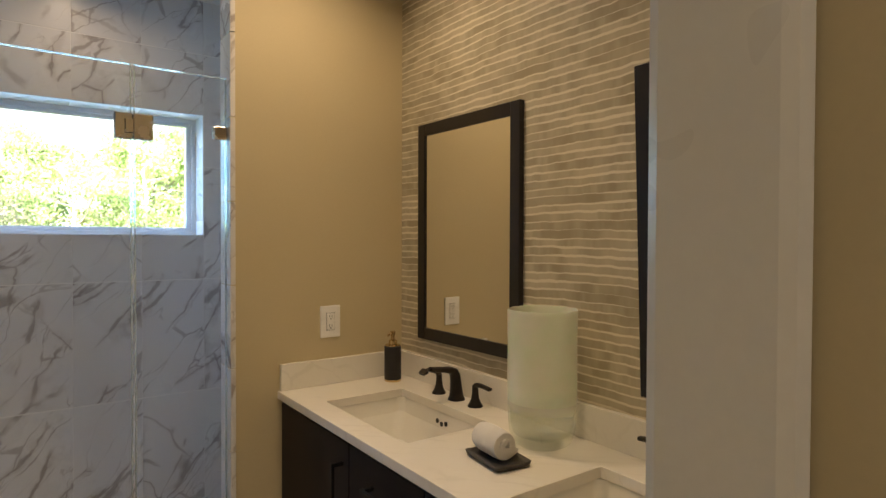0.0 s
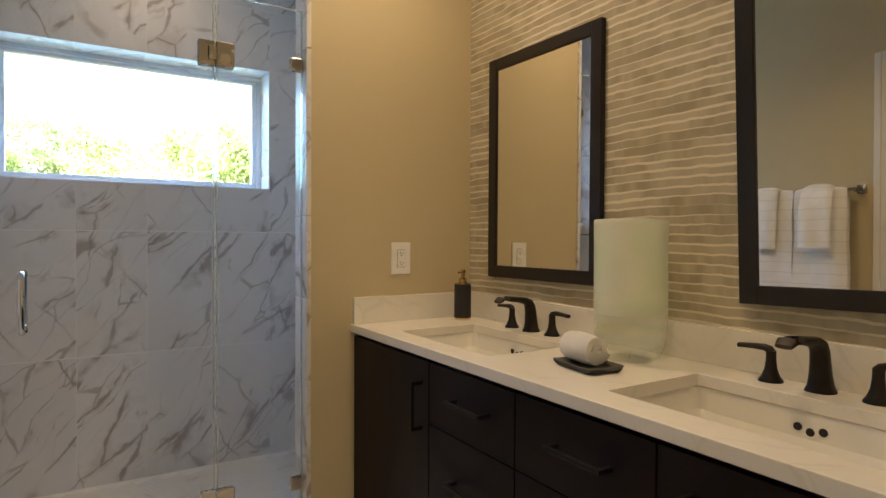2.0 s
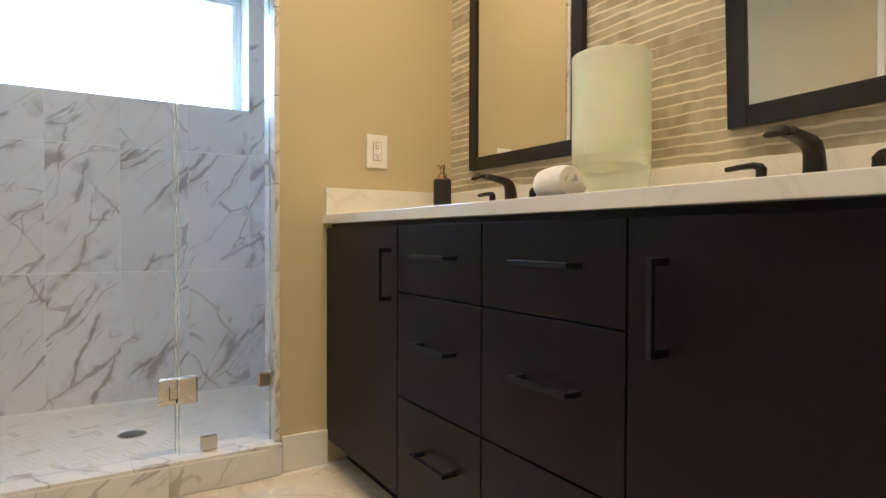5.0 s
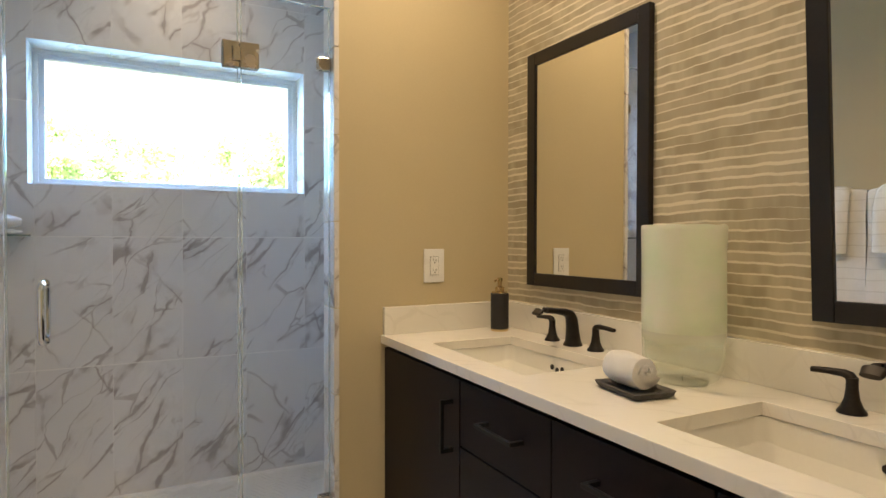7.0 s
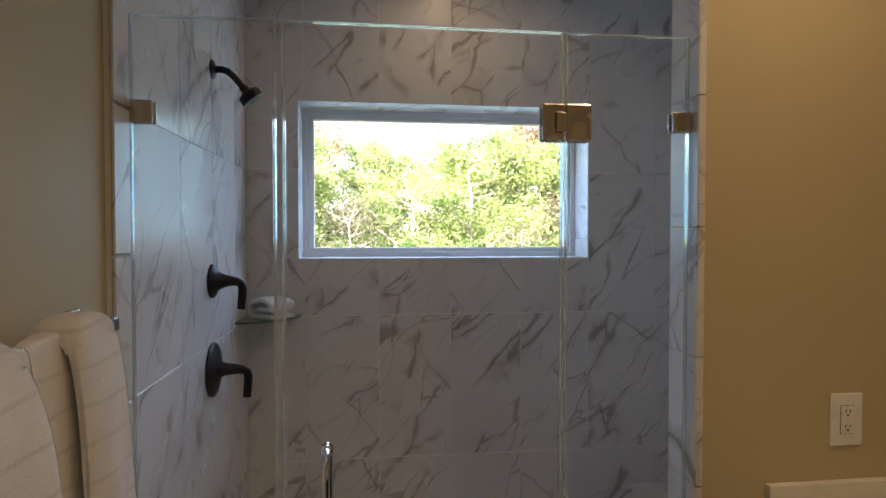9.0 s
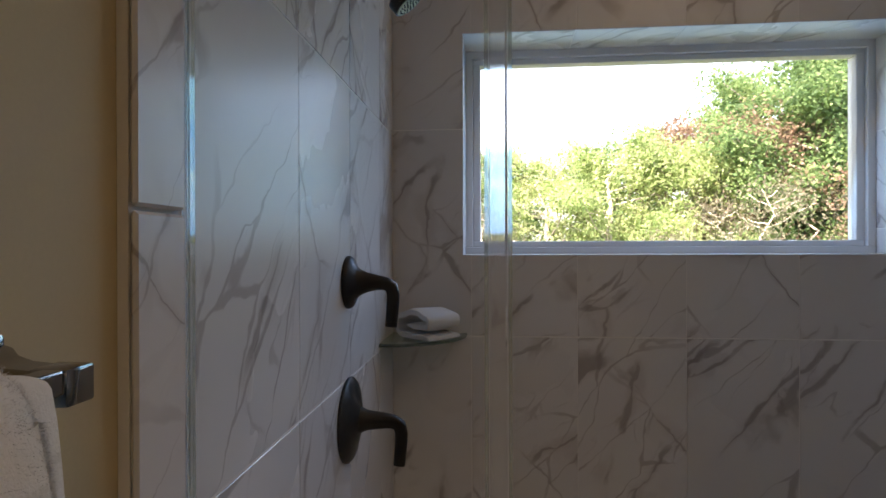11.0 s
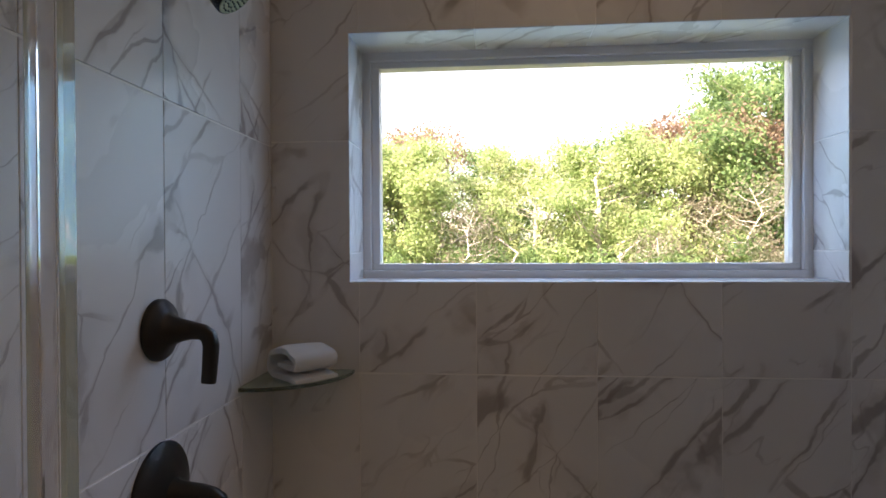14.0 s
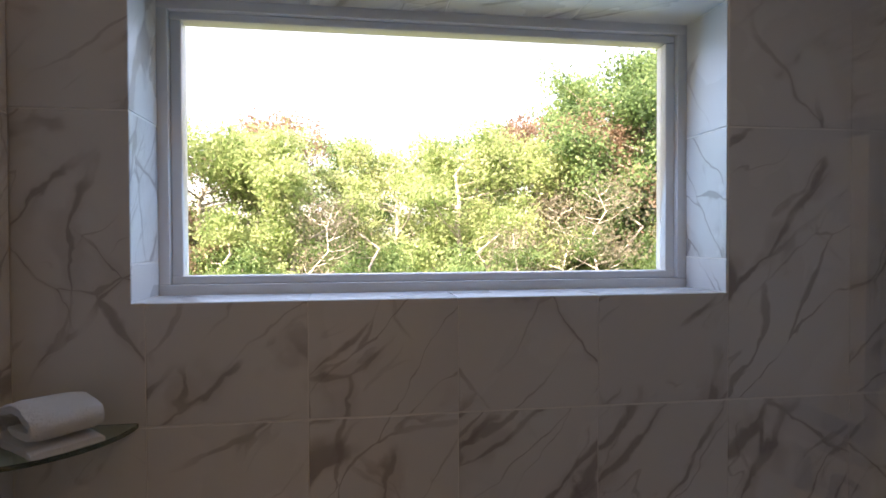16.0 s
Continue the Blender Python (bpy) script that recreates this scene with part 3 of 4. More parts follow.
def sink(y0, y1):
    ob = thing("sink", "white rectangular undermount sink under the countertop", "sink", ((x0 + x1) / 2, (y0 + y1) / 2, ZC0), "vanity sinks")
    w, d = (x1 - x0) / 2 + 0.004, (y1 - y0) / 2 + 0.004
    bm = bmesh.new()
    loops = []
    for inset, z, r in ((-0.03, -0.001, 0.03), (0.0, -0.001, 0.03), (0.002, -0.010, 0.03), (0.010, -0.09, 0.035), (0.022, -0.125, 0.045), (0.06, -0.138, 0.05), (0.12, -0.142, 0.03)):
        loops.append(round_rect(-w + inset, w - inset, -d + inset, d - inset, r, z))
    outer = [round_rect(-w - 0.02 + 0.09 * k, w + 0.02 - 0.09 * k, -d - 0.02 + 0.09 * k, d + 0.02 - 0.09 * k, 0.04, -0.012 - 0.148 * k) for k in (1.0, 0.5, 0.2, 0.0)]
    rings(bm, outer + loops, cap=(True, True))
    part("bowl", bm, CERAMIC, ob, smooth=True)
    bm = bmesh.new()
    lathe(bm, [(0.035, -0.1425), (0.034, -0.1395), (0.026, -0.1395), (0.022, -0.1415)], seg=24)
    part("drain", bm, NICKEL, ob, smooth=True)
    for k, (dy, dz) in enumerate(((0.025, 0.006), (0.0, 0.0), (-0.025, 0.006))):
        bm = bmesh.new()
        lathe(bm, [(0.0085, -0.002), (0.0085, 0.0012), (0.006, 0.0015)], m=pose(w - 0.0055, dy, -0.040 + dz, 0, -84, 0), seg=14)
        part("overflow_hole", bm, DARK, ob, smooth=True)
    return ob


for _, _, y0, y1 in SINKS:
    sink(y0, y1)

CAB_Z = (0.088, 0.374, 0.665, 0.852)
UNITS = [(1.513, 2.073, "door"), (1.107, 1.513, "drawers"), (0.701, 1.107, "drawers"), (0.139, 0.701, "doors")]


def bar_pull(parent, y, z, length, upright):
    """A flat squared pull on two legs, standing off the face."""
    bm = bmesh.new()
    h, off = length / 2, 0.034
    if upright:
        box(bm, FX - off - 0.006, FX - off + 0.004, y - 0.005, y + 0.005, z - h, z + h, 0.0012)
        for s in (-1, 1):
            box(bm, FX - off + 0.003, FX - 0.0005, y - 0.0048, y + 0.0048, z + s * (h - 0.006) - 0.0058, z + s * (h - 0.006) + 0.0058)
    else:
        box(bm, FX - off - 0.006, FX - off + 0.004, y - h, y + h, z - 0.005, z + 0.005, 0.0012)
        for s in (-1, 1):
            box(bm, FX - off + 0.003, FX - 0.0005, y + s * (h - 0.006) - 0.0058, y + s * (h - 0.006) + 0.0058, z - 0.0048, z + 0.0048)
    part("handle", bm, PULL, parent, "matt black squared pull")


for y0, y1, what in UNITS:
    unit = thing("vanity_cabinet", "espresso wood vanity cabinet with " + ("flat drawers" if what == "drawers" else "a flat door") + " and black pulls", "cabinet", (0, 0, 0), "vanity cabinets")
    part("body", boxes((FX + 0.021, EAST - 0.002, y0 + 0.0006, y1 - 0.0006, 0.088, 0.695), (FX + 0.021, 0.895, y0 + 0.0006, y1 - 0.0006, 0.695, 0.8645), (0.925, EAST - 0.002, y0 + 0.0006, y1 - 0.0006, 0.0, 0.088)), ESPRESSO, unit)
    g = 0.0022
    if what == "drawers":
        for z0, z1, hz in ((CAB_Z[0], CAB_Z[1], 0.255), (CAB_Z[1], CAB_Z[2], 0.540), (CAB_Z[2], CAB_Z[3], 0.768)):
            front = part("drawer_front", boxes((FX, FX + 0.02, y0 + g, y1 - g, z0 + g, z1 - g), bevel=0.0012), ESPRESSO, unit)
            bar_pull(front, (y0 + y1) / 2 - 0.02, hz, 0.165, False)
    else:
        front = part("door", boxes((FX, FX + 0.02, y0 + g, y1 - g, CAB_Z[0] + g, CAB_Z[3] - g), bevel=0.0012), ESPRESSO, unit)
        bar_pull(front, y0 + 0.042 if what == "door" else y1 - 0.075, 0.712, 0.150, True)
structure("trim", boxes((FX + 0.004, FX + 0.024, 0.081, 0.1384, 0.0, 0.8645)), ESPRESSO, "espresso filler strip at the vanity's end", "trim")


def framed_mirror(y0, y1, z0=1.070, z1=1.921, w=0.046):
    ob = thing("wall_mirror", "rectangular wall mirror in a flat black wood frame", "mirror", (EAST, (y0 + y1) / 2, z0), "vanity mirrors")
    cy = (y0 + y1) / 2
    y0, y1, zz0, zz1 = y0 - cy, y1 - cy, 0.0, z1 - z0
    for r in ((-0.024, -0.001, y0, y0 + w, zz0, zz1), (-0.024, -0.001, y1 - w, y1, zz0, zz1), (-0.0237, -0.001, y0 + w, y1 - w, zz0, zz0 + w), (-0.0237, -0.001, y0 + w, y1 - w, zz1 - w, zz1)):
        part("frame_rail", boxes(r, bevel=0.0025), BLACK_WOOD, ob)
    part("mirror_glass", boxes((-0.017, -0.004, y0 + w - 0.002, y1 - w + 0.002, zz0 + w - 0.002, zz1 - w + 0.002)), MIRROR, ob, "silvered mirror glass")
    return ob


framed_mirror(1.326, 1.905).matrix_world = pose(EAST - 0.0018, 1.6145, 1.070, 0, 0, 1.2)
framed_mirror(0.306, 0.885).matrix_world = pose(EAST - 0.0070, 0.5620, 1.0709, -1.45, -0.65, 1.1)


def widespread_faucet(y):
    ob = thing("faucet", "oil-rubbed bronze widespread faucet with two lever handles", "faucet", (1.312, y, ZC1), "vanity faucets")
    bm = bmesh.new()
    pts = [(0, 0, 0), (0, 0, 0.004), (0, 0, 0.014), (-0.001, 0, 0.035), (-0.003, 0, 0.062), (-0.006, 0, 0.086), (-0.014, 0, 0.101), (-0.030, 0, 0.109), (-0.070, 0, 0.1155), (-0.110, 0, 0.120), (-0.136, 0, 0.119), (-0.150, 0, 0.110)]
    sz = [0.030, 0.029, 0.0245, 0.0215, 0.0195, 0.0185, (0.0185, 0.016), (0.019, 0.0125), (0.0195, 0.0095), (0.021, 0.0090), (0.0215, 0.0095), (0.018, 0.006)]
    sweep(bm, pts, sz, 20, (-1, 0, 0.001), 2.4)
    part("spout", bm, BRONZE, ob, smooth=True)
    for s in (1, -1):
        bm = bmesh.new()
        lathe(bm, [(0.0265, 0), (0.026, 0.004), (0.020, 0.012), (0.0138, 0.028), (0.0112, 0.048), (0.0108, 0.062), (0.0112, 0.070)], (0, s * 0.107, 0), 20)
        sweep(bm, [(0.0, s * 0.107, 0.066), (0.0, s * 0.112, 0.073), (0.0, s * 0.122, 0.0765), (0.0, s * 0.154, 0.0755), (0.0, s * 0.184, 0.073)],
              [0.010, (0.010, 0.009), (0.010, 0.0075), (0.0100, 0.0062), (0.0098, 0.0056)], 12, (0, 0, 1), 3.0)
        part("lever_handle", bm, BRONZE, ob, smooth=True)
    return ob


widespread_faucet(1.594)
widespread_faucet(0.645)

# soap dispenser
soap = thing("soap_dispenser", "black ribbed soap dispenser with a brass pump", "soap dispenser", (1.270, 1.965, ZC1))
bm = bmesh.new()
lathe(bm, [(0.0325, 0), (0.034, 0.002), (0.034, 0.008), (0.033, 0.009)])
part("base_ring", bm, BRASS, soap, smooth=True)
bm = bmesh.new()
lathe(bm, [(0.0335, 0.009)] + [(0.0335 + 0.0008 * (i % 2), 0.009 + 0.132 * (i + 0.5) / 22) for i in range(22)] + [(0.0335, 0.141), (0.031, 0.143)])
part("bottle", bm, RUBBER, soap, smooth=True)
bm = bmesh.new()
lathe(bm, [(0.031, 0.1432), (0.030, 0.147), (0.017, 0.149), (0.0165, 0.164), (0.012, 0.166), (0.008, 0.168), (0.008, 0.186), (0.0105, 0.187), (0.0105, 0.198), (0.009, 0.200)])
sweep(bm, [(0, 0, 0.193), (-0.018, -0.012, 0.194), (-0.034, -0.023, 0.191), (-0.038, -0.026, 0.186)], [0.005, 0.0045, 0.0038, 0.003], 10)
part("pump", bm, BRASS, soap, "brass pump with a curved nozzle", smooth=True)

# vase
vase = thing("glass_vase", "tall pale green cylinder vase, frosted above clear glass", "vase", (1.232, 1.092, ZC1))


def wobble(profile, seg, amount, seed):
    bm = bmesh.new()
    loops = []
    for r, z in profile:
        loops.append([((r + amount * noise.noise((math.cos(2 * math.pi * i / seg) * 1.3, math.sin(2 * math.pi * i / seg) * 1.3, z * 7 + seed))) * math.cos(2 * math.pi * i / seg),
                       (r + amount * noise.noise((math.cos(2 * math.pi * i / seg) * 1.3, math.sin(2 * math.pi * i / seg) * 1.3, z * 7 + seed))) * math.sin(2 * math.pi * i / seg), z + (amount * 0.8 * noise.noise((i * 0.3, seed, 1)) if z > 0.37 else 0)) for i in range(seg)])
    return rings(bm, loops, cap=(False, False))


up = [(0.096, 0.125), (0.097, 0.18), (0.097, 0.25), (0.096, 0.32), (0.097, 0.366), (0.0970, 0.374), (0.0945, 0.3785), (0.0912, 0.374), (0.091, 0.32), (0.091, 0.18), (0.090, 0.125)]
part("frosted_body", wobble(up, 56, 0.003, 2.0), FROST, vase, "frosted sea-green glass wall", smooth=True)
low = [(0.090, 0.1247), (0.088, 0.06), (0.080, 0.034), (0.055, 0.024), (0.001, 0.022), (0.001, 0.0), (0.062, 0.0), (0.082, 0.012), (0.092, 0.04), (0.095, 0.08), (0.096, 0.1247)]
part("clear_base", wobble(low, 56, 0.003, 2.0), RIPPLED, vase, "clear rippled glass base", smooth=True)

# slate tray with a rolled towel
tray = thing("slate_tray", "rough dark slate tray with raised edges", "tray", (1.048, 1.068, ZC1), turn=-8)
bm = bmesh.new()
loops = []
for hx, hy, z in ((0.046, 0.068, 0.0), (0.052, 0.076, 0.006), (0.056, 0.079, 0.015), (0.053, 0.076, 0.0165), (0.044, 0.066, 0.010)):
    loops.append([(px * (1 + 0.02 * noise.noise((px * 60, py * 60, z * 50))), py * (1 + 0.02 * noise.noise((py * 50, px * 50, 5))), pz + 0.002 * noise.noise((px * 70, py * 70, 1)) * (z > 0.001)) for px, py, pz in round_rect(-hx, hx, -hy, hy, 0.012, z, 4)])
rings(bm, loops)
part("tray_body", bm, SLATE, tray, smooth=True)
rolled = thing("rolled_towel", "white rolled terry washcloth lying on the slate tray", "towel", (1.046, 1.078, ZC1 + 0.0105), turn=-8)
bm = bmesh.new()
turns, seg, r0, r1 = 1.75, 110, 0.006, 0.037
path2 = []
for i in range(seg + 1):
    a = 2 * math.pi * turns * i / seg
    r = r0 + (r1 - r0) * i / seg
    path2.append((r * math.cos(a + 1.2) * 1.05, 0.0395 + r * math.sin(a + 1.2), a, r))
loops = []
for j in range(13):
    ly = -0.053 + 0.106 * j / 12
    loop = []
    for side in (1, -1):
        for px, pz, a, r in (path2 if side == 1 else path2[::-1]):
            th = 0.0088 * side
            bulge = 1 - 0.10 * abs(ly / 0.053) ** 3
            wv = 0.0042 * noise.noise((a * 0.8, ly * 14, 3.0)) + 0.0012 * noise.noise((a * 9, ly * 130, 7.0))
            loop.append(((px + (th + wv) * math.cos(a + 1.2)) * bulge, ly * (1 + 0.05 * math.sin(a * 1.7) + 0.10 * (1 - r / r1)), 0.0395 + (pz - 0.0395 + (th + wv) * math.sin(a + 1.2)) * bulge))
    loops.append(loop)
rings(bm, loops)
lathe(bm, [(0.008, -0.046), (0.019, -0.0435), (0.024, -0.036), (0.024, 0.036), (0.019, 0.0435), (0.008, 0.046)], m=pose(0, 0, 0.0395, 90, 0, 0), seg=18)
lowest = min(v.co.z for v in bm.verts)
bmesh.ops.translate(bm, verts=bm.verts, vec=(0, 0, -lowest))
part("roll", bm, TERRY, rolled, smooth=True)

# outlet on the stub wall
outlet = thing("wall_outlet", "white double wall outlet in a screwless white plate", "outlet", (1.0455, STUB, 1.14))
part("plate", boxes((-0.0425, 0.0425, -0.006, -0.0003, -0.063, 0.063), bevel=0.0035), PLASTIC, outlet)
part("insert", boxes((-0.0165, 0.0165, -0.0085, -0.0055, -0.0335, 0.0335), bevel=0.001), PLASTIC, outlet)
for s in (1, -1):
    sock = part("socket", boxes((-0.014, 0.014, -0.0095, -0.008, s * 0.018 - 0.012, s * 0.018 + 0.012), bevel=0.0006), PLASTIC, outlet)
    part("slots", boxes((-0.0066, -0.0044, -0.0099, -0.0092, s * 0.018 - 0.001, s * 0.018 + 0.0075), (0.0044, 0.0066, -0.0099, -0.0092, s * 0.018 - 0.001, s * 0.018 + 0.0065), (-0.0023, 0.0023, -0.0099, -0.0092, s * 0.018 - 0.0088, s * 0.018 - 0.0044)), DARK, sock, "dark plug slots")
part("insert_gap", boxes((-0.0176, 0.0176, -0.0064, -0.0058, -0.0346, 0.0346)), DARK, outlet, "dark joint round the insert")
part("test_buttons", boxes((-0.007, 0.007, -0.0096, -0.008, 0.0008, 0.004), (-0.007, 0.007, -0.0096, -0.008, -0.004, -0.0008)), PLASTIC, outlet)

# ---- towel bar and towels ----
BAR_X, BAR_Z = -0.525, 1.432
towel_bar = thing("towel_bar", "brushed nickel towel bar on square posts on the tan wall", "towel bar", (WEST, 1.590, BAR_Z))
DARK_NICKEL = mottled("dark_polished_nickel", (0.34, 0.32, 0.30), (0.42, 0.40, 0.37), 0.10, 1.0, scale=14, relief=0.0, rvar=0.04)
part("bar", boxes((BAR_X - WEST - 0.007, BAR_X - WEST + 0.007, -0.268, 0.268, -0.007, 0.007), bevel=0.0015), DARK_NICKEL, towel_bar)
for s in (1, -1):
    bm = boxes((0.0005, 0.014, s * 0.278 - 0.021, s * 0.278 + 0.021, -0.022, 0.022), bevel=0.003)
    rings(bm, [[(px, s * 0.278 + sy * w, sz * w * 0.85 - drop) for sy, sz in ((-1, -1), (1, -1), (1, 1), (-1, 1))]
               for px, w, drop in ((0.0135, 0.0185, 0.0), (0.022, 0.0165, 0.0), (0.029, 0.0130, 0.001), (0.040, 0.0110, 0.002), (0.058, 0.0105, 0.003))])
    box(bm, 0.056, 0.079, s * 0.278 - 0.0115, s * 0.278 + 0.0115, -0.0145, 0.0075, 0.002)
    part("post", bm, DARK_NICKEL, towel_bar, smooth=True)


def hung_towel(name, label, y0, y1, front, back, out, thick, seed, flare=0.0, shear=0.0, swell=0.012, pile=0):
    """A towel folded over the bar; woven bands run across it."""
    ob = thing(name, label, "towel", (BAR_X, (y0 + y1) / 2, BAR_Z), "hanging towels")
    half, nu = (y1 - y0) / 2, 26
    prof = []
    for i in range(38):
        prof.append((out, -front + front * i / 38.0))
    for i in range(9):
        a = math.pi * i / 8
        prof.append((out * math.cos(a), out * math.sin(a) * 0.9))
    for i in range(1, 33):
        prof.append((-out, -back * i / 32.0))

    def surf(k, v, off):
        px, pz = prof[k]
        yy = -half + 2 * half * v
        drop = max(0.0, -pz)
        fold = 0.006 * math.sin(v * 7.5 + seed * 2 + drop * 3.0) * min(1, drop * 5) + 0.006 * noise.noise((yy * 9 + seed, pz * 5, seed))
        band = 0.0003 * max(0.0, math.cos((pz * 23 + 0.4 * math.sin(seed)) * 2 * math.pi)) ** 4 * (1 - abs(2 * v - 1) ** 8)
        edge = 0.5 * thick * (1 - abs(2 * v - 1) ** 6) + 0.15 * thick
        sgn = 1 if px >= 0 else -1
        px += swell * (1 - math.exp(-drop * 11)) if px > 0 else 0.0
        ox = (px + sgn * off * edge + (fold * (0.5 + drop) + (-sgn * band if off > 0 else 0)) * (1 if px > 0 else 0.3))
        lift = (off * edge if abs(px) < out * 0.95 else 0.0) - ((0.016 if pile else 0.005) * abs(2 * v - 1) ** 3 if pz > -0.001 else 0.0)
        return (max(ox, -0.062), yy * (1 + flare * drop) + shear * drop + 0.006 * noise.noise((pz * 6, seed, v * 2)), pz + lift)

    bm = bmesh.new()
    loops = []
    for k in range(len(prof)):
        loops.append([surf(k, i / nu, 1) for i in range(nu + 1)] + [surf(k, i / nu, -1) for i in range(nu, -1, -1)])
    rings(bm, loops)
    part("towel_body", bm, WOVEN, ob, smooth=True)
    rnd = random.Random(int(seed * 10))
    verts, faces = [], []
    for i in range(pile):
        k, v = rnd.randrange(len(prof) - 16), rnd.choice((0.0, 1.0)) + 0.0
        v = abs(v - 0.03 * rnd.random()) if rnd.random() < 0.35 else rnd.random()
        k = k if v < 0.04 or v > 0.96 or rnd.random() < 0.6 else 38 + rnd.randrange(8)
        f = rnd.random()
        p, q = (Vector(surf(k, v, o)).lerp(Vector(surf(k + 1, v, o)), f) for o in (0.9, 2.2))
        d = (q - p).normalized() if (q - p).length > 1e-6 else Vector((1, 0, 0))
        d = (d + Vector((rnd.uniform(-0.8, 0.8), rnd.uniform(-0.8, 0.8) + (v - 0.5) * 5.0 * (abs(v - 0.5) > 0.46), rnd.uniform(-0.9, 0.6)))).normalized()
        w = d.orthogonal().normalized() * 0.00022
        b = len(verts)
        tip = p + d * rnd.uniform(0.0015, 0.0050)
        verts += [tuple(p - w), tuple(p + w), tuple(tip)]
        faces.append((b, b + 1, b + 2))
    if pile:
        me = bpy.data.meshes.new("terry_nap")
        me.from_pydata(verts, [], faces)
        me.materials.append(TERRY)
        fluff = new("terry_nap", me)
        fluff.parent = ob
    return ob


hung_towel("bath_towel", "white striped bath towel folded over the nickel bar", 1.600, 1.842, 0.575, 0.54, 0.011, 0.010, 1.0)
hung_towel("bath_towel", "white striped bath towel folded over the nickel bar", 1.345, 1.596, 0.575, 0.54, 0.011, 0.010, 5.3)
hung_towel("hand_towel", "white hand towel laid over a bath towel", 1.665, 1.812, 0.30, 0.22, 0.026, 0.015, 2.2, 0.05, 0.03, 0.025, 30000)
hung_towel("hand_towel", "white hand towel laid over a bath towel", 1.400, 1.555, 0.29, 0.22, 0.028, 0.015, 7.1, 0.05, 0.0, 0.046, 9000)

# ---- shower fittings ----
def shower_valve(z, r, name, label, reach=0.0):
    ob = thing(name, label, "shower valve", (TILE_W, 2.733, z))
    bm = bmesh.new()
    lathe(bm, [(r, 0.0005), (r, 0.006), (r * 0.92, 0.012), (r * 0.62, 0.019), (0.026, 0.028), (0.020, 0.042), (0.0165, 0.058 + reach), (0.0155, 0.062 + reach)], m=pose(0, 0, 0, 0, 90, 0), seg=32)
    part("escutcheon", bm, BRONZE, ob, smooth=True)
    bm = bmesh.new()
    sweep(bm, [(px + reach, 0, pz) for px, pz in ((0.056, 0), (0.068, -0.001), (0.080, -0.003), (0.091, -0.010), (0.095, -0.026), (0.093, -0.056), (0.090, -0.090))],
          [0.0155, (0.0145, 0.0125), (0.0135, 0.012), (0.0135, 0.0125), (0.013, 0.0115), (0.0125, 0.011), (0.012, 0.0095)], 16, (0, 1, 0.001), 3.0)
    part("lever", bm, BRONZE, ob, smooth=True)


shower_valve(1.436, 0.054, "diverter_valve", "oil-rubbed bronze round diverter with a bent lever")
shower_valve(1.155, 0.086, "shower_valve", "large oil-rubbed bronze shower valve with a bent lever", 0.016)
head = thing("wall_shower", "oil-rubbed bronze shower head on a curved arm", "shower head", (TILE_W, 2.760, 2.108))
bm = bmesh.new()
lathe(bm, [(0.030, 0.0005), (0.030, 0.004), (0.024, 0.009), (0.012, 0.012)], m=pose(0, 0, 0, 0, 90, 0))
part("flange", bm, BRONZE, head, smooth=True)
bm = bmesh.new()
sweep(bm, [(0.008, 0, 0), (0.030, 0, 0.001), (0.048, 0.002, -0.004), (0.066, 0.004, -0.019), (0.084, 0.008, -0.040), (0.094, 0.010, -0.052)], [0.011, 0.011, 0.011, 0.0105, 0.0105, 0.0105], 14, (0, 1, 0.01))
part("arm", bm, BRONZE, head, smooth=True)
tilt = pose(0.094, 0.010, -0.052) @ Vector((0.62, 0.10, -0.78)).to_track_quat("Z", "Y").to_matrix().to_4x4()
bm = bmesh.new()
lathe(bm, [(0.012, -0.004), (0.015, 0.004), (0.013, 0.012), (0.030, 0.020), (0.037, 0.026), (0.0375, 0.046), (0.036, 0.049)], m=tilt, seg=32)
part("head_body", bm, BRONZE, head, smooth=True)
FACE = mottled("pale_spray_face", (0.34, 0.36, 0.20), (0.42, 0.44, 0.26), 0.5)
bm = bmesh.new()
lathe(bm, [(0.034, 0.0492), (0.0335, 0.0505)], m=tilt, seg=32)
face = part("spray_face", bm, FACE, head, "pale spray face", smooth=True)
bm = bmesh.new()
for ring_r, count in ((0.008, 6), (0.017, 12), (0.026, 18)):
    for i in range(count):
        a = 2 * math.pi * i / count
        lathe(bm, [(0.0019, 0.0506), (0.0013, 0.0530)], m=tilt @ Matrix.Translation((ring_r * math.cos(a), ring_r * math.sin(a), 0)), seg=6)
part("nozzles", bm, DARK, face, "dark rubber nozzles")

shelf = thing("corner_shelf", "quarter-round clear glass corner shelf in the shower", "shelf", (TILE_W, NORTH, 1.249))
bm = bmesh.new()
arc = [(0.0006 + 0.218 * math.cos(a), -0.0006 - 0.212 * math.sin(a)) for a in [math.pi / 2 * i / 16 for i in range(17)]]
rings(bm, [[(px, py, z) for px, py in [(0.0006, -0.0006)] + arc] for z in (0.0, 0.009)])
part("shelf_plate", bm, SHELF_GLASS, shelf)

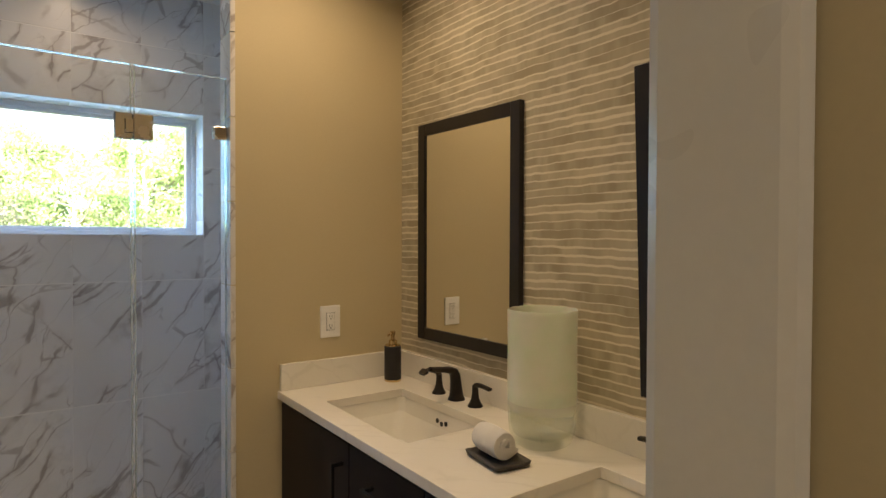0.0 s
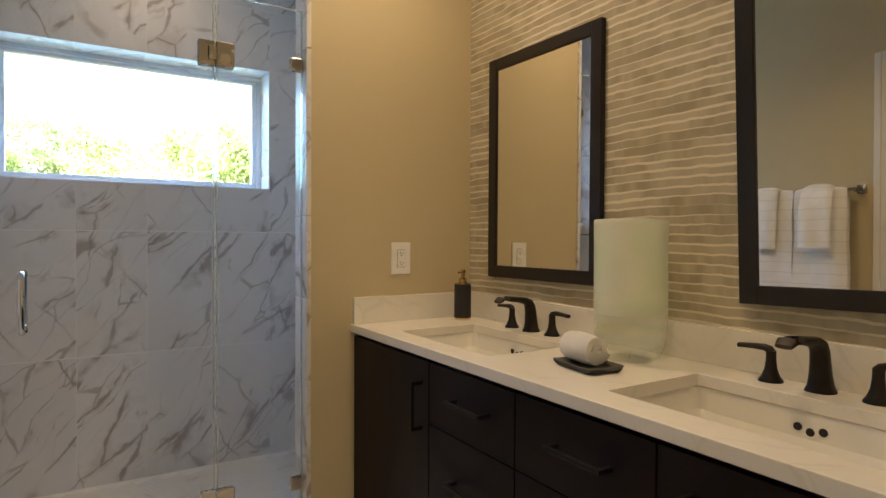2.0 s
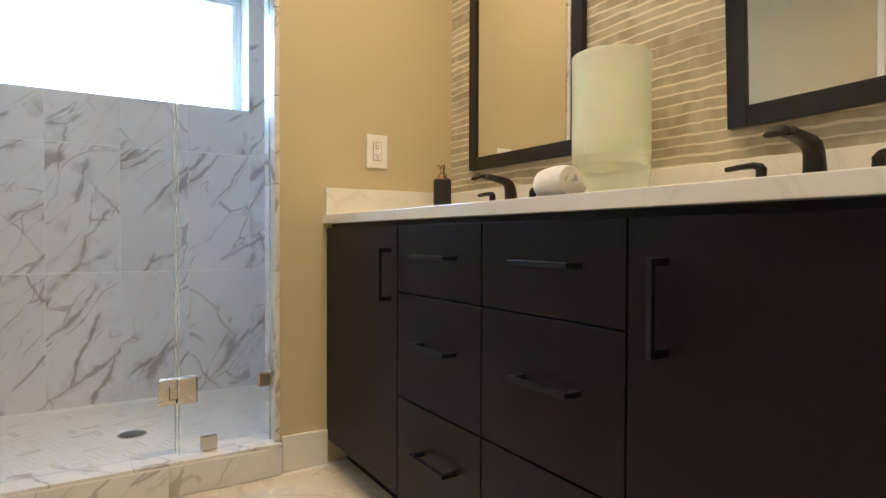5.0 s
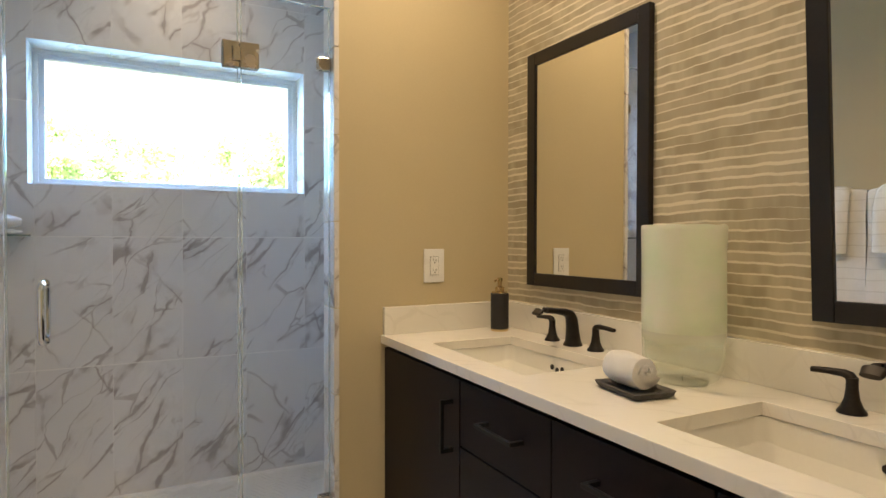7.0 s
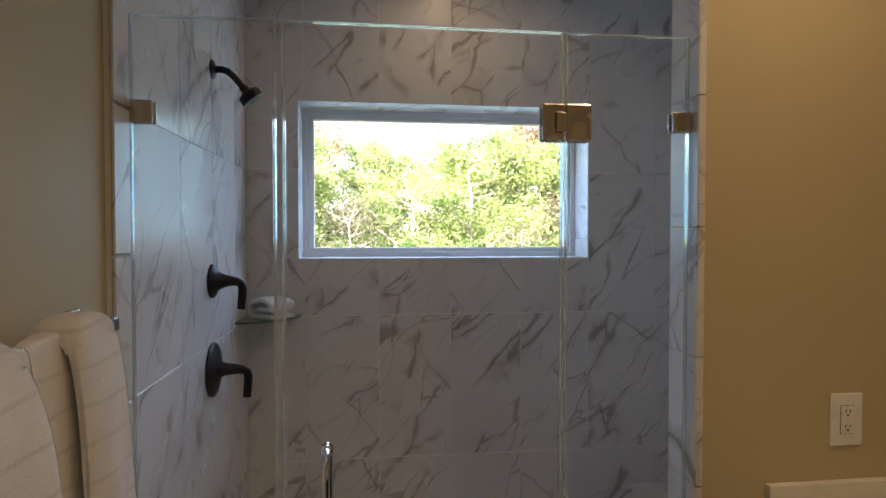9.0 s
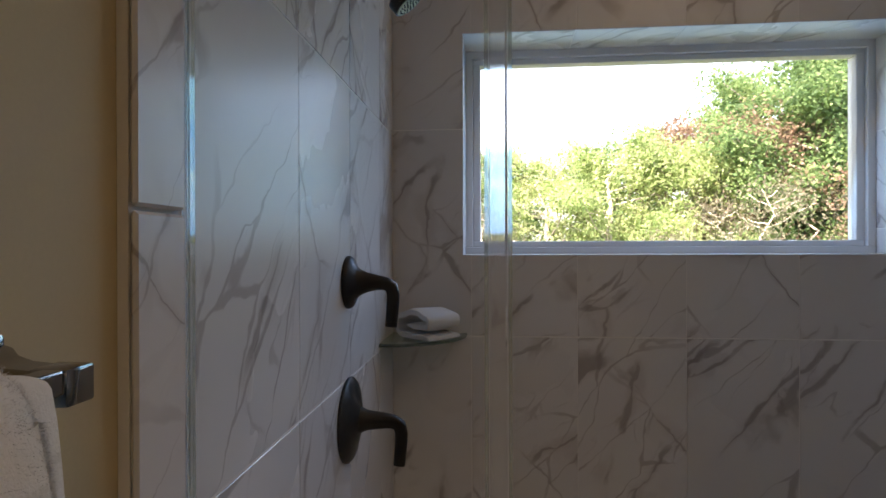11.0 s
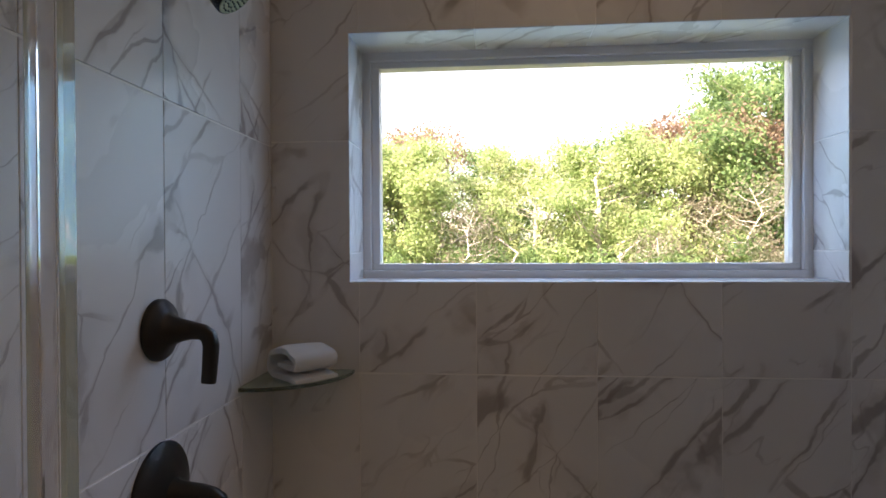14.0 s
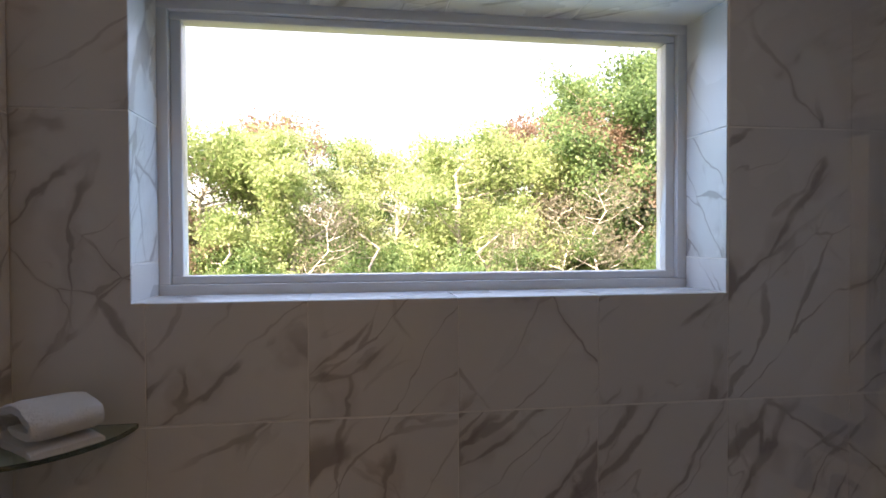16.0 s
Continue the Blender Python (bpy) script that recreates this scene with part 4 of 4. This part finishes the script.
cloth = thing("folded_washcloth", "small white folded washcloth lying on the glass shelf", "towel", (-0.464, 3.150, 1.2582), turn=47)
bm = bmesh.new()
loops = []
line = [(-0.060 + 0.105 * i / 9, 0.0095) for i in range(10)] + [(0.045 + 0.021 * math.sin(a), 0.0315 - 0.022 * math.cos(a)) for a in [math.pi * i / 8 for i in range(1, 8)]] + \
       [(0.045 - 0.090 * i / 9, 0.0535 + 0.008 * math.sin(math.pi * i / 9)) for i in range(10)] + [(-0.045 - 0.010 * math.sin(a), 0.0435 + 0.010 * math.cos(a)) for a in [math.pi * i / 8 for i in range(1, 8)]] + \
       [(-0.043 + 0.065 * i / 6, 0.0325) for i in range(7)]
for j in range(9):
    lx = -0.040 + 0.080 * j / 8
    loop = []
    for side in (1, -1):
        seq = line if side == 1 else line[::-1]
        for k, (py, pz) in enumerate(seq):
            q = k if side == 1 else len(line) - 1 - k
            a, b = line[max(q - 1, 0)], line[min(q + 1, len(line) - 1)]
            d = Vector((b[0] - a[0], b[1] - a[1])).normalized()
            th = (0.5 + 0.5 * min(1.0, min(q, len(line) - 1 - q) / 2.5)) * (0.62 if j in (0, 8) else 1.0) * 0.0086 * side + 0.0026 * noise.noise((py * 40, lx * 40, q * 0.2))
            loop.append((lx * (1 + 0.06 * noise.noise((py * 30, pz * 30, 2))), py - d.y * th, max(0.0004, pz + d.x * th)))
    loops.append(loop)
rings(bm, loops)
bmesh.ops.scale(bm, vec=(1.38, 1.10, 1.20), verts=bm.verts)
part("cloth_body", bm, TERRY, cloth, smooth=True)

# ---- shower glass ----
ZG0, ZG1 = 0.112, 2.040


def sheet(parent, x0, x1, z0=ZG0, z1=ZG1):
    p = part("glass_pane", boxes((x0 + 0.004, x1 - 0.004, GLASS_Y - 0.005, GLASS_Y + 0.005, z0, z1 - 0.003)), GLASS, parent, "clear tempered glass sheet")
    p.visible_shadow = False
    e = part("glass_edge", boxes((x0, x0 + 0.0039, GLASS_Y - 0.0051, GLASS_Y + 0.0051, z0, z1), (x1 - 0.0039, x1, GLASS_Y - 0.0051, GLASS_Y + 0.0051, z0, z1),
             (x0 + 0.004, x1 - 0.004, GLASS_Y - 0.0051, GLASS_Y + 0.0051, z1 - 0.0029, z1)), EDGE, parent, "polished pale green glass edge")
    e.visible_shadow = False


def clip(parent, x0, x1, z0, z1, mat=None):
    part("glass_clip", boxes((x0, x1, GLASS_Y - 0.014, GLASS_Y - 0.0056, z0, z1), (x0, x1, GLASS_Y + 0.0056, GLASS_Y + 0.014, z0, z1), bevel=0.003), mat or NICKEL, parent, "polished nickel clamp")


panel = thing("shower_screen", "fixed clear glass shower panel beside the tiled wall", "shower panel", group="shower glass")
sheet(panel, TILE_W + 0.003, -0.287)
clip(panel, TILE_W + 0.001, -0.532, 1.814, 1.862)
clip(panel, TILE_W + 0.001, -0.532, 0.300, 0.348)
channel = part("wall_channel", boxes((TILE_W + 0.0005, TILE_W + 0.0045, GLASS_Y - 0.008, GLASS_Y - 0.0053, ZG0, ZG1), (TILE_W + 0.0005, TILE_W + 0.0045, GLASS_Y + 0.0053, GLASS_Y + 0.008, ZG0, ZG1)), SEAL, panel, "clear sealant bead")
channel.visible_shadow = False
panel2 = thing("shower_screen", "narrow fixed clear glass panel carrying the door hinges", "shower panel", group="shower glass")
sheet(panel2, 0.357, 0.654)
clip(panel2, 0.610, 0.656, 1.820, 1.866)
clip(panel2, 0.610, 0.656, 0.300, 0.346)
clip(panel2, 0.425, 0.475, ZG0, 0.158)
glass_door = thing("shower_door", "frameless clear glass shower door, closed", "shower door", group="shower glass")
sheet(glass_door, -0.269, 0.350, ZG0 + 0.008)
seal = part("seal_strip", boxes((-0.2865, -0.2695, GLASS_Y - 0.0075, GLASS_Y + 0.007, ZG0 + 0.008, ZG1 - 0.002), bevel=0.002), SEAL, glass_door, "clear vinyl door seal")
seal.visible_shadow = False


def hinge(z0, z1):
    h = part("hinge", boxes((0.2995, 0.3525, GLASS_Y - 0.016, GLASS_Y - 0.0056, z0, z1), (0.3545, 0.414, GLASS_Y - 0.0175, GLASS_Y - 0.0056, z0, z1),
             (0.2995, 0.3525, GLASS_Y + 0.0056, GLASS_Y + 0.016, z0, z1), (0.3545, 0.414, GLASS_Y + 0.0056, GLASS_Y + 0.0175, z0, z1), bevel=0.004), NICKEL, glass_door, "polished nickel glass hinge")
    zc = (z0 + z1) / 2
    part("pivot", boxes((0.331, 0.3545, GLASS_Y - 0.0195, GLASS_Y - 0.0155, zc - 0.022, zc + 0.022), bevel=0.0012), NICKEL, h)
    part("pivot_gap", boxes((0.3285, 0.3305, GLASS_Y - 0.0168, GLASS_Y - 0.0158, zc - 0.022, zc + 0.022), (0.3285, 0.3545, GLASS_Y - 0.0168, GLASS_Y - 0.0158, zc - 0.0245, zc - 0.0225)), DARK, h, "dark gap round the pivot")


hinge(1.793, 1.878)
hinge(0.277, 0.362)
bm = bmesh.new()
hx, hz0, hz1 = -0.180, 0.945, 1.110
for s in (-1, 1):
    d = 0.052 * s
    y0 = GLASS_Y + 0.0055 * s
    sweep(bm, [(hx, y0, hz0), (hx, y0 + d * 0.6, hz0), (hx, y0 + d * 0.9, hz0 + 0.006), (hx, y0 + d, hz0 + 0.018), (hx, y0 + d, (hz0 + hz1) / 2), (hx, y0 + d, hz1 - 0.018), (hx, y0 + d * 0.9, hz1 - 0.006), (hx, y0 + d * 0.6, hz1), (hx, y0, hz1)],
          [0.0095] * 9, 14, (1, 0, 0))
    for z in (hz0, hz1):
        lathe(bm, [(0.013, 0.0), (0.013, 0.006), (0.0095, 0.008)], m=pose(hx, y0, z, 90 if s < 0 else -90, 0, 0), seg=18)
part("pull_handle", bm, CHROME, glass_door, "polished chrome C-shaped pull", smooth=True)

# ---- drain and bench ----
drain = thing("floor_drain", "round chrome shower drain grate in the mosaic floor", "drain", (0.262, 2.70, 0.0215))
bm = bmesh.new()
lathe(bm, [(0.054, 0.0), (0.054, 0.002), (0.047, 0.0035), (0.045, 0.002)], seg=32)
part("rim", bm, CHROME, drain, smooth=True)
bm = bmesh.new()
for i in range(-5, 6):
    w = math.sqrt(max(0.0, 0.042 ** 2 - (i * 0.0075) ** 2))
    for s in (-1, 1):
        if w > 0.012:
            box(bm, i * 0.0075 - 0.0017, i * 0.0075 + 0.0017, min(s * 0.004, s * w), max(s * 0.004, s * w), 0.0021, 0.0029)
part("slots", bm, DARK, drain, "dark drain slots")
bench = thing("corner_bench", "triangular marble corner seat in the shower", "bench", (TILE_E, NORTH, 0))
tri = [(-0.0006, -0.0006), (-0.28, -0.0006), (-0.0006, -0.30)]
bm = bmesh.new()
rings(bm, [[(px, py, z) for px, py in tri] for z in (0.021, 0.455)])
part("bench_front", bm, MARBLE, bench)
bm = bmesh.new()
rings(bm, [[(px * k, py * k, z) for px, py in tri] for z, k in ((0.4555, 1.04), (0.480, 1.04))])
part("seat_slab", bm, MARBLE, bench)

# recessed lamps; the ring by the entry only goes with the added fill
for cx, cy, watts in CANS_AND_FILL:
    can = thing("recessed_light", "white round recessed ceiling light, switched on; the entry one an added fill", "ceiling light", (cx, cy, CEIL), "recessed lights")
    bm = bmesh.new()
    lathe(bm, [(0.085, -0.0005), (0.085, -0.006), (0.066, -0.008), (0.062, -0.002)], seg=32)
    part("trim_ring", bm, TRIM, can, smooth=True)

# ---- outdoors ----
structure("ground", boxes((-600, 600, 3.6, 900, -2.3, -2.2)), GROUND, "rough grass at the edge of the woods", "ground")


def tree_mesh(seed, height, spread, leaves, low, girth):
    """Trunk with limbs, and a crown of loose leaves in clumps along the limbs."""
    rnd = random.Random(seed)
    wood = bmesh.new()
    trunk = [Vector((0, 0, 0))]
    for i in range(1, 9):
        trunk.append(Vector((rnd.uniform(-0.25, 0.25) * i * 0.35, rnd.uniform(-0.25, 0.25) * i * 0.35, height * 0.9 * i / 8)))
    sweep(wood, trunk, [girth * (0.17 * (1 - i / 9.5) + 0.012) for i in range(9)], 7, (1, 0, 0))
    tips = []
    for i in range(26):
        f = rnd.uniform(low, 0.97)
        k = f * 8
        base = trunk[int(k)].lerp(trunk[min(8, int(k) + 1)], k - int(k))
        a = rnd.uniform(0, 2 * math.pi)
        reach = spread * (0.35 + 0.65 * math.sin(math.pi * min(1, (1 - f) / (1 - low) * 0.75 + 0.12))) * rnd.uniform(0.7, 1.15)
        end = base + Vector((math.cos(a) * reach, math.sin(a) * reach, rnd.uniform(0.25, 0.9) * reach * 0.8))
        mid = base.lerp(end, 0.5) + Vector((0, 0, -0.1 * reach))
        sweep(wood, [base, mid, end], [girth * (0.05 * (1.1 - f) + 0.02), girth * 0.03, girth * 0.010], 5, (0, 0, 1))
        for g in (0.45, 0.7, 0.9, 1.0):
            tips.append(base.lerp(end, g) + Vector((rnd.uniform(-1, 1), rnd.uniform(-1, 1), rnd.uniform(-0.7, 0.7))) * 0.35)
    verts, faces = [], []
    for i in range(leaves):
        c = tips[rnd.randrange(len(tips))] + Vector((rnd.gauss(0, 0.33), rnd.gauss(0, 0.33), rnd.gauss(0, 0.25)))
        n = Vector((rnd.gauss(0, 1), rnd.gauss(0, 1) - 0.5, rnd.gauss(0.7, 0.8))).normalized()
        u = n.orthogonal().normalized()
        u.rotate(Matrix.Rotation(rnd.uniform(0, 6.28), 3, n))
        w = n.cross(u)
        s = rnd.uniform(0.038, 0.098)
        b = len(verts)
        verts += [c - u * s, c + w * s * 0.55 + n * s * 0.15, c + u * s, c - w * s * 0.55 + n * s * 0.15]
        faces.append((b, b + 1, b + 2, b + 3))
    return wood, verts, faces


def build_tree(seed, height, spread, leaves, low, leafmat, label, bark=BARK, girth=1.0):
    ob = thing("tree", label, "tree", (0, 0, -2.2), "wood behind the house")
    wood, verts, faces = tree_mesh(seed, height, spread, leaves, low, girth)
    part("trunk", wood, bark, ob, smooth=True)
    me = bpy.data.meshes.new("crown")
    me.from_pydata([tuple(v) for v in verts], [], faces)
    me.materials.append(leafmat)
    crown = new("crown", me)
    crown.parent = ob
    return ob


KINDS = [build_tree(11, 9.6, 2.5, 26000, 0.22, LEAF_GREEN, "tall green broadleaf tree in full leaf"),
         build_tree(12, 8.6, 2.7, 26000, 0.20, LEAF_GOLD, "broadleaf tree turning yellow-green in autumn"),
         build_tree(13, 9.0, 2.0, 14000, 0.25, LEAF_RED, "thin russet autumn tree with half its leaves"),
         build_tree(14, 7.2, 2.4, 22000, 0.10, LEAF_GREEN, "leafy green understorey tree"),
         build_tree(15, 7.8, 1.5, 1900, 0.25, LEAF_PALE, "half bare pale tree with bleached leaves", PALE_BARK, 0.42)]
for i, ob in enumerate(KINDS):
    ob.matrix_world = pose(-26 + 3 * i, 30 + i, -2.2)
# kind, x, y, scale, turn
WOOD = [(0, 12.2, 21, 1.10, 10), (0, 14.8, 23, 1.14, 80), (0, 9.8, 24, 1.08, 200), (3, 12.0, 18.5, 0.71, 40), (3, 8.2, 18.8, 0.73, 130), (4, 9.6, 18.2, 0.78, 60), (2, 9.2, 19.7, 0.93, 20),
        (1, 6.0, 21, 0.85, 110), (4, 6.3, 19.0, 0.70, 190), (1, 3.2, 20.5, 0.86, 250), (1, 1.4, 23, 0.88, 300), (4, 4.6, 22.5, 0.90, 20), (3, 3.8, 18.4, 0.60, 330), (3, 0.4, 18.7, 0.62, 170),
        (1, -1.6, 20, 0.83, 30), (1, -4.4, 20.5, 0.86, 160), (2, -3.0, 22.5, 0.93, 220), (4, -5.4, 23.5, 0.98, 120), (0, -7.6, 23, 0.88, 290), (1, -7.2, 19.6, 0.78, 60), (3, -3.4, 18.2, 0.60, 100),
        (3, -6.6, 18.0, 0.59, 210), (1, -10.4, 21, 0.85, 10), (1, -13.4, 22, 0.85, 140), (3, -10.2, 18.6, 0.64, 250), (0, -16.0, 23, 0.90, 80), (1, 17.6, 22, 1.00, 210), (0, 19.6, 24, 1.14, 330),
        (3, 15.6, 19, 0.76, 20), (0, 5.0, 27, 0.90, 45), (0, -0.6, 27, 0.86, 145), (0, -9.4, 27, 0.90, 245), (0, 11.6, 27.5, 1.22, 15), (2, 6.5, 22.4, 0.94, 140), (0, 8.6, 20.4, 0.93, 25), (0, 9.6, 21.6, 1.10, 65), (4, 6.7, 17.7, 0.74, 15), (4, 4.5, 17.6, 0.56, 250), (4, -0.8, 17.6, 0.66, 110), (2, -4.6, 19.0, 0.57, 70),
        (3, 20.0, 19.5, 0.78, 190), (3, -14.0, 18.8, 0.66, 10)]
for k, tx, ty, s, turn in WOOD:
    KINDS[k].scale = (s, s, s)
    copy_thing(KINDS[k], pose(tx, ty, -2.2, 0, 0, turn))
    KINDS[k].scale = (1, 1, 1)

# ---- tiles, piece by piece ----
TH, JOINT, UPRIGHT = 0.010, 0.0040, 0.0018
MESHES = {}


def tile(parent, rects, axis, face, inward, mat, thick=TH, ease=0.0008):
    """A flat tile of one or more rectangles (u0, u1, z0, z1), eased at its rim; alike tiles share one mesh."""
    u0, z0 = min(r[0] for r in rects), min(r[2] for r in rects)
    u1, z1 = max(r[1] for r in rects), max(r[3] for r in rects)
    uc, zc = (u0 + u1) / 2, (z0 + z1) / 2
    key = (axis, inward, mat.name, (thick, ease), tuple(tuple(round(v - c, 4) for v, c in zip(r, (uc, uc, zc, zc))) for r in rects))
    if key not in MESHES:
        bm = bmesh.new()
        for a, b, c, d in key[4]:
            bev = ease if len(rects) == 1 else 0.0
            lo, hi = (0.0, thick) if inward < 0 else (-thick, 0.0)
            if axis == "y":
                box(bm, a, b, lo, hi, c, d, bev, 1)
            elif axis == "x":
                box(bm, lo, hi, a, b, c, d, bev, 1)
            else:
                box(bm, a, b, c, d, -thick, 0.0, bev, 1)
        me = bpy.data.meshes.new("tile")
        bm.to_mesh(me)
        bm.free()
        me.materials.append(mat)
        MESHES[key] = me
    ob = new("tile", MESHES[key])
    ob.location = {"y": (uc, face, zc), "x": (face, uc, zc), "z": (uc, zc, face)}[axis]
    ob.parent = parent
    return ob


def tiled(parent, us, zs, axis, face, inward, mat, hole=None, thick=TH, ease=0.0008):
    j, up = JOINT / 2, UPRIGHT / 2
    for u0, u1 in zip(us, us[1:]):
        for z0, z1 in zip(zs, zs[1:]):
            r = (u0 + up, u1 - up, z0 + j, z1 - j)
            rects = [r]
            if hole and r[0] < hole[1] and r[1] > hole[0] and r[2] < hole[3] and r[3] > hole[2]:
                h0, h1, g0, g1 = hole
                rects = []
                if r[2] < g0:
                    rects.append((r[0], r[1], r[2], g0))
                if r[3] > g1:
                    rects.append((r[0], r[1], g1, r[3]))
                lo, hi = max(r[2], g0), min(r[3], g1)
                if r[0] < h0:
                    rects.append((r[0], h0, lo, hi))
                if r[1] > h1:
                    rects.append((h1, r[1], lo, hi))
                rects = [q for q in rects if q[1] - q[0] > 0.004 and q[3] - q[2] > 0.004]
            if rects:
                tile(parent, rects, axis, face, inward, mat, thick, ease)


ROWS_A = [0.022, 0.647, 1.249, 1.851, 2.453, CEIL]
BACK_X = [TILE_W, -0.351, -0.048, 0.254, 0.557, 0.859, 1.161, TILE_E]
tiled(wall_north, BACK_X, ROWS_A, "y", NORTH, -1, MARBLE, (WX0 - 0.001, WX1 + 0.001, WZ0 - 0.001, WZ1 + 0.001))
ROWS_W = [0.022, 0.636, 1.238, 1.840, 2.442, CEIL]
tiled(wall_west, [2.0942, 2.437, 2.756, 3.072, NORTH], ROWS_W, "x", TILE_W, 1, MARBLE)
tiled(wall_west, [2.014, 2.094], [0.0, 0.336, 0.637, 0.938, 1.239, 1.540, 1.841, 2.142, 2.443, CEIL], "x", TILE_W + 0.006, 1, MARBLE, thick=0.0072, ease=0.0030)
tiled(wall_shower_east, [2.188, 2.49, 2.795, 3.10, NORTH], ROWS_A, "x", TILE_E, -1, MARBLE)
tiled(wall_stub, [0.657, 0.96, 1.26, TILE_E], ROWS_A, "y", 2.188, 1, MARBLE)
tiled(wall_stub, [STUB - 0.012, 2.188], [0.112, 0.400, 0.700, 1.000, 1.300, 1.600, 1.900, 2.200, 2.500, CEIL], "x", 0.657, -1, MARBLE)
tiled(wall_stub, [0.6585, 0.676], [0.112, 0.400, 0.700, 1.000, 1.300, 1.600, 1.900, 2.200, 2.500, CEIL], "y", STUB - 0.012, -1, MARBLE, thick=0.012)
structure("trim", boxes((WEST + 0.0005, TILE_W - 0.0016, 2.0155, NORTH, 0, CEIL - 0.0005)), GROUT, "grout bed behind the shower tiles", "trim")
# window reveal
RX = [WX0, -0.05, 0.254, 0.557, WX1]
tiled(wall_north, RX, [NORTH + 0.001, FY], "z", WZ0, 1, MARBLE)
for u0, u1 in zip(RX, RX[1:]):
    tile(wall_north, [(u0 + 0.0014, u1 - 0.0014, NORTH + 0.001, FY)], "z", WZ1 + TH, 1, MARBLE)
for f, inw in ((WX0, 1), (WX1, -1)):
    tiled(wall_north, [NORTH + 0.001, FY], [WZ0, 1.560, 1.851, WZ1], "x", f, inw, MARBLE)
# curb
curb = structure("trim_curb", boxes((-0.594, 0.6580, 2.0426, 2.1774, 0.0, 0.1085)), GROUT, "tiled shower curb under the glass", "curb")
tiled(curb, [TILE_W, -0.42, -0.10, 0.22, 0.54, 0.678], [2.040, 2.178], "z", 0.110, 1, MARBLE)
tiled(curb, [TILE_W, -0.30, 0.01, 0.32, 0.63, 0.678], [0.0, 0.098], "y", 2.041, -1, MARBLE)
tiled(curb, [TILE_W, -0.30, 0.01, 0.32, 0.656], [0.022, 0.098], "y", 2.179, 1, MARBLE)
# bath floor
tiled(floor, [-0.595, -0.3, 0.0, 0.3, 0.6, 0.9, 1.38], [-1.38, -0.9, -0.3, 0.3, 0.9, 1.5, 2.04], "z", 0.0, 1, FLOOR_TILE, thick=0.0075)
structure("floor", boxes((TILE_W, TILE_E, 2.18, NORTH, 0.0, 0.0204)), GROUT, "shower floor bed under the mosaic", "floor")
# mosaic of narrow sticks laid herringbone
verts, faces = [], []
L, W = 0.075, 0.025
ca, sa = math.cos(radians(24)), math.sin(radians(24))
rnd = random.Random(4)
for i in range(-60, 62):
    for j in range(-24, 26):
        for flip in (0, 1):
            ox, oy = i * W + j * L, i * W - j * L + (W if flip else 0)
            w, h = (L, W) if not flip else (W, L)
            cx, cy = ox + w / 2, oy + h / 2
            px, py = 0.38 + cx * ca - cy * sa, 2.72 + cx * sa + cy * ca
            if not (TILE_W + 0.05 < px < TILE_E - 0.05 and 2.23 < py < NORTH - 0.05) or (px - 0.262) ** 2 + (py - 2.70) ** 2 < 0.06 ** 2:
                continue
            b = len(verts)
            zt = 0.0215 + rnd.uniform(-0.0004, 0.0004)
            for z, e in ((0.0165, 0.0011), (zt, 0.0016)):
                for dx, dy in ((-1, -1), (1, -1), (1, 1), (-1, 1)):
                    qx, qy = cx + dx * (w / 2 - e), cy + dy * (h / 2 - e)
                    verts.append((0.38 + qx * ca - qy * sa, 2.72 + qx * sa + qy * ca, z))
            faces += [(b + 4, b + 5, b + 6, b + 7)] + [(b + k, b + (k + 1) % 4, b + 4 + (k + 1) % 4, b + 4 + k) for k in range(4)]
me = bpy.data.meshes.new("mosaic_floor")
me.from_pydata(verts, [], faces)
me.materials.append(CHIPS)
mosaic = new("mosaic_floor", me)
tagged(mosaic, "white marble mosaic of narrow sticks with tan pieces", "floor tiles", kind="stuff")
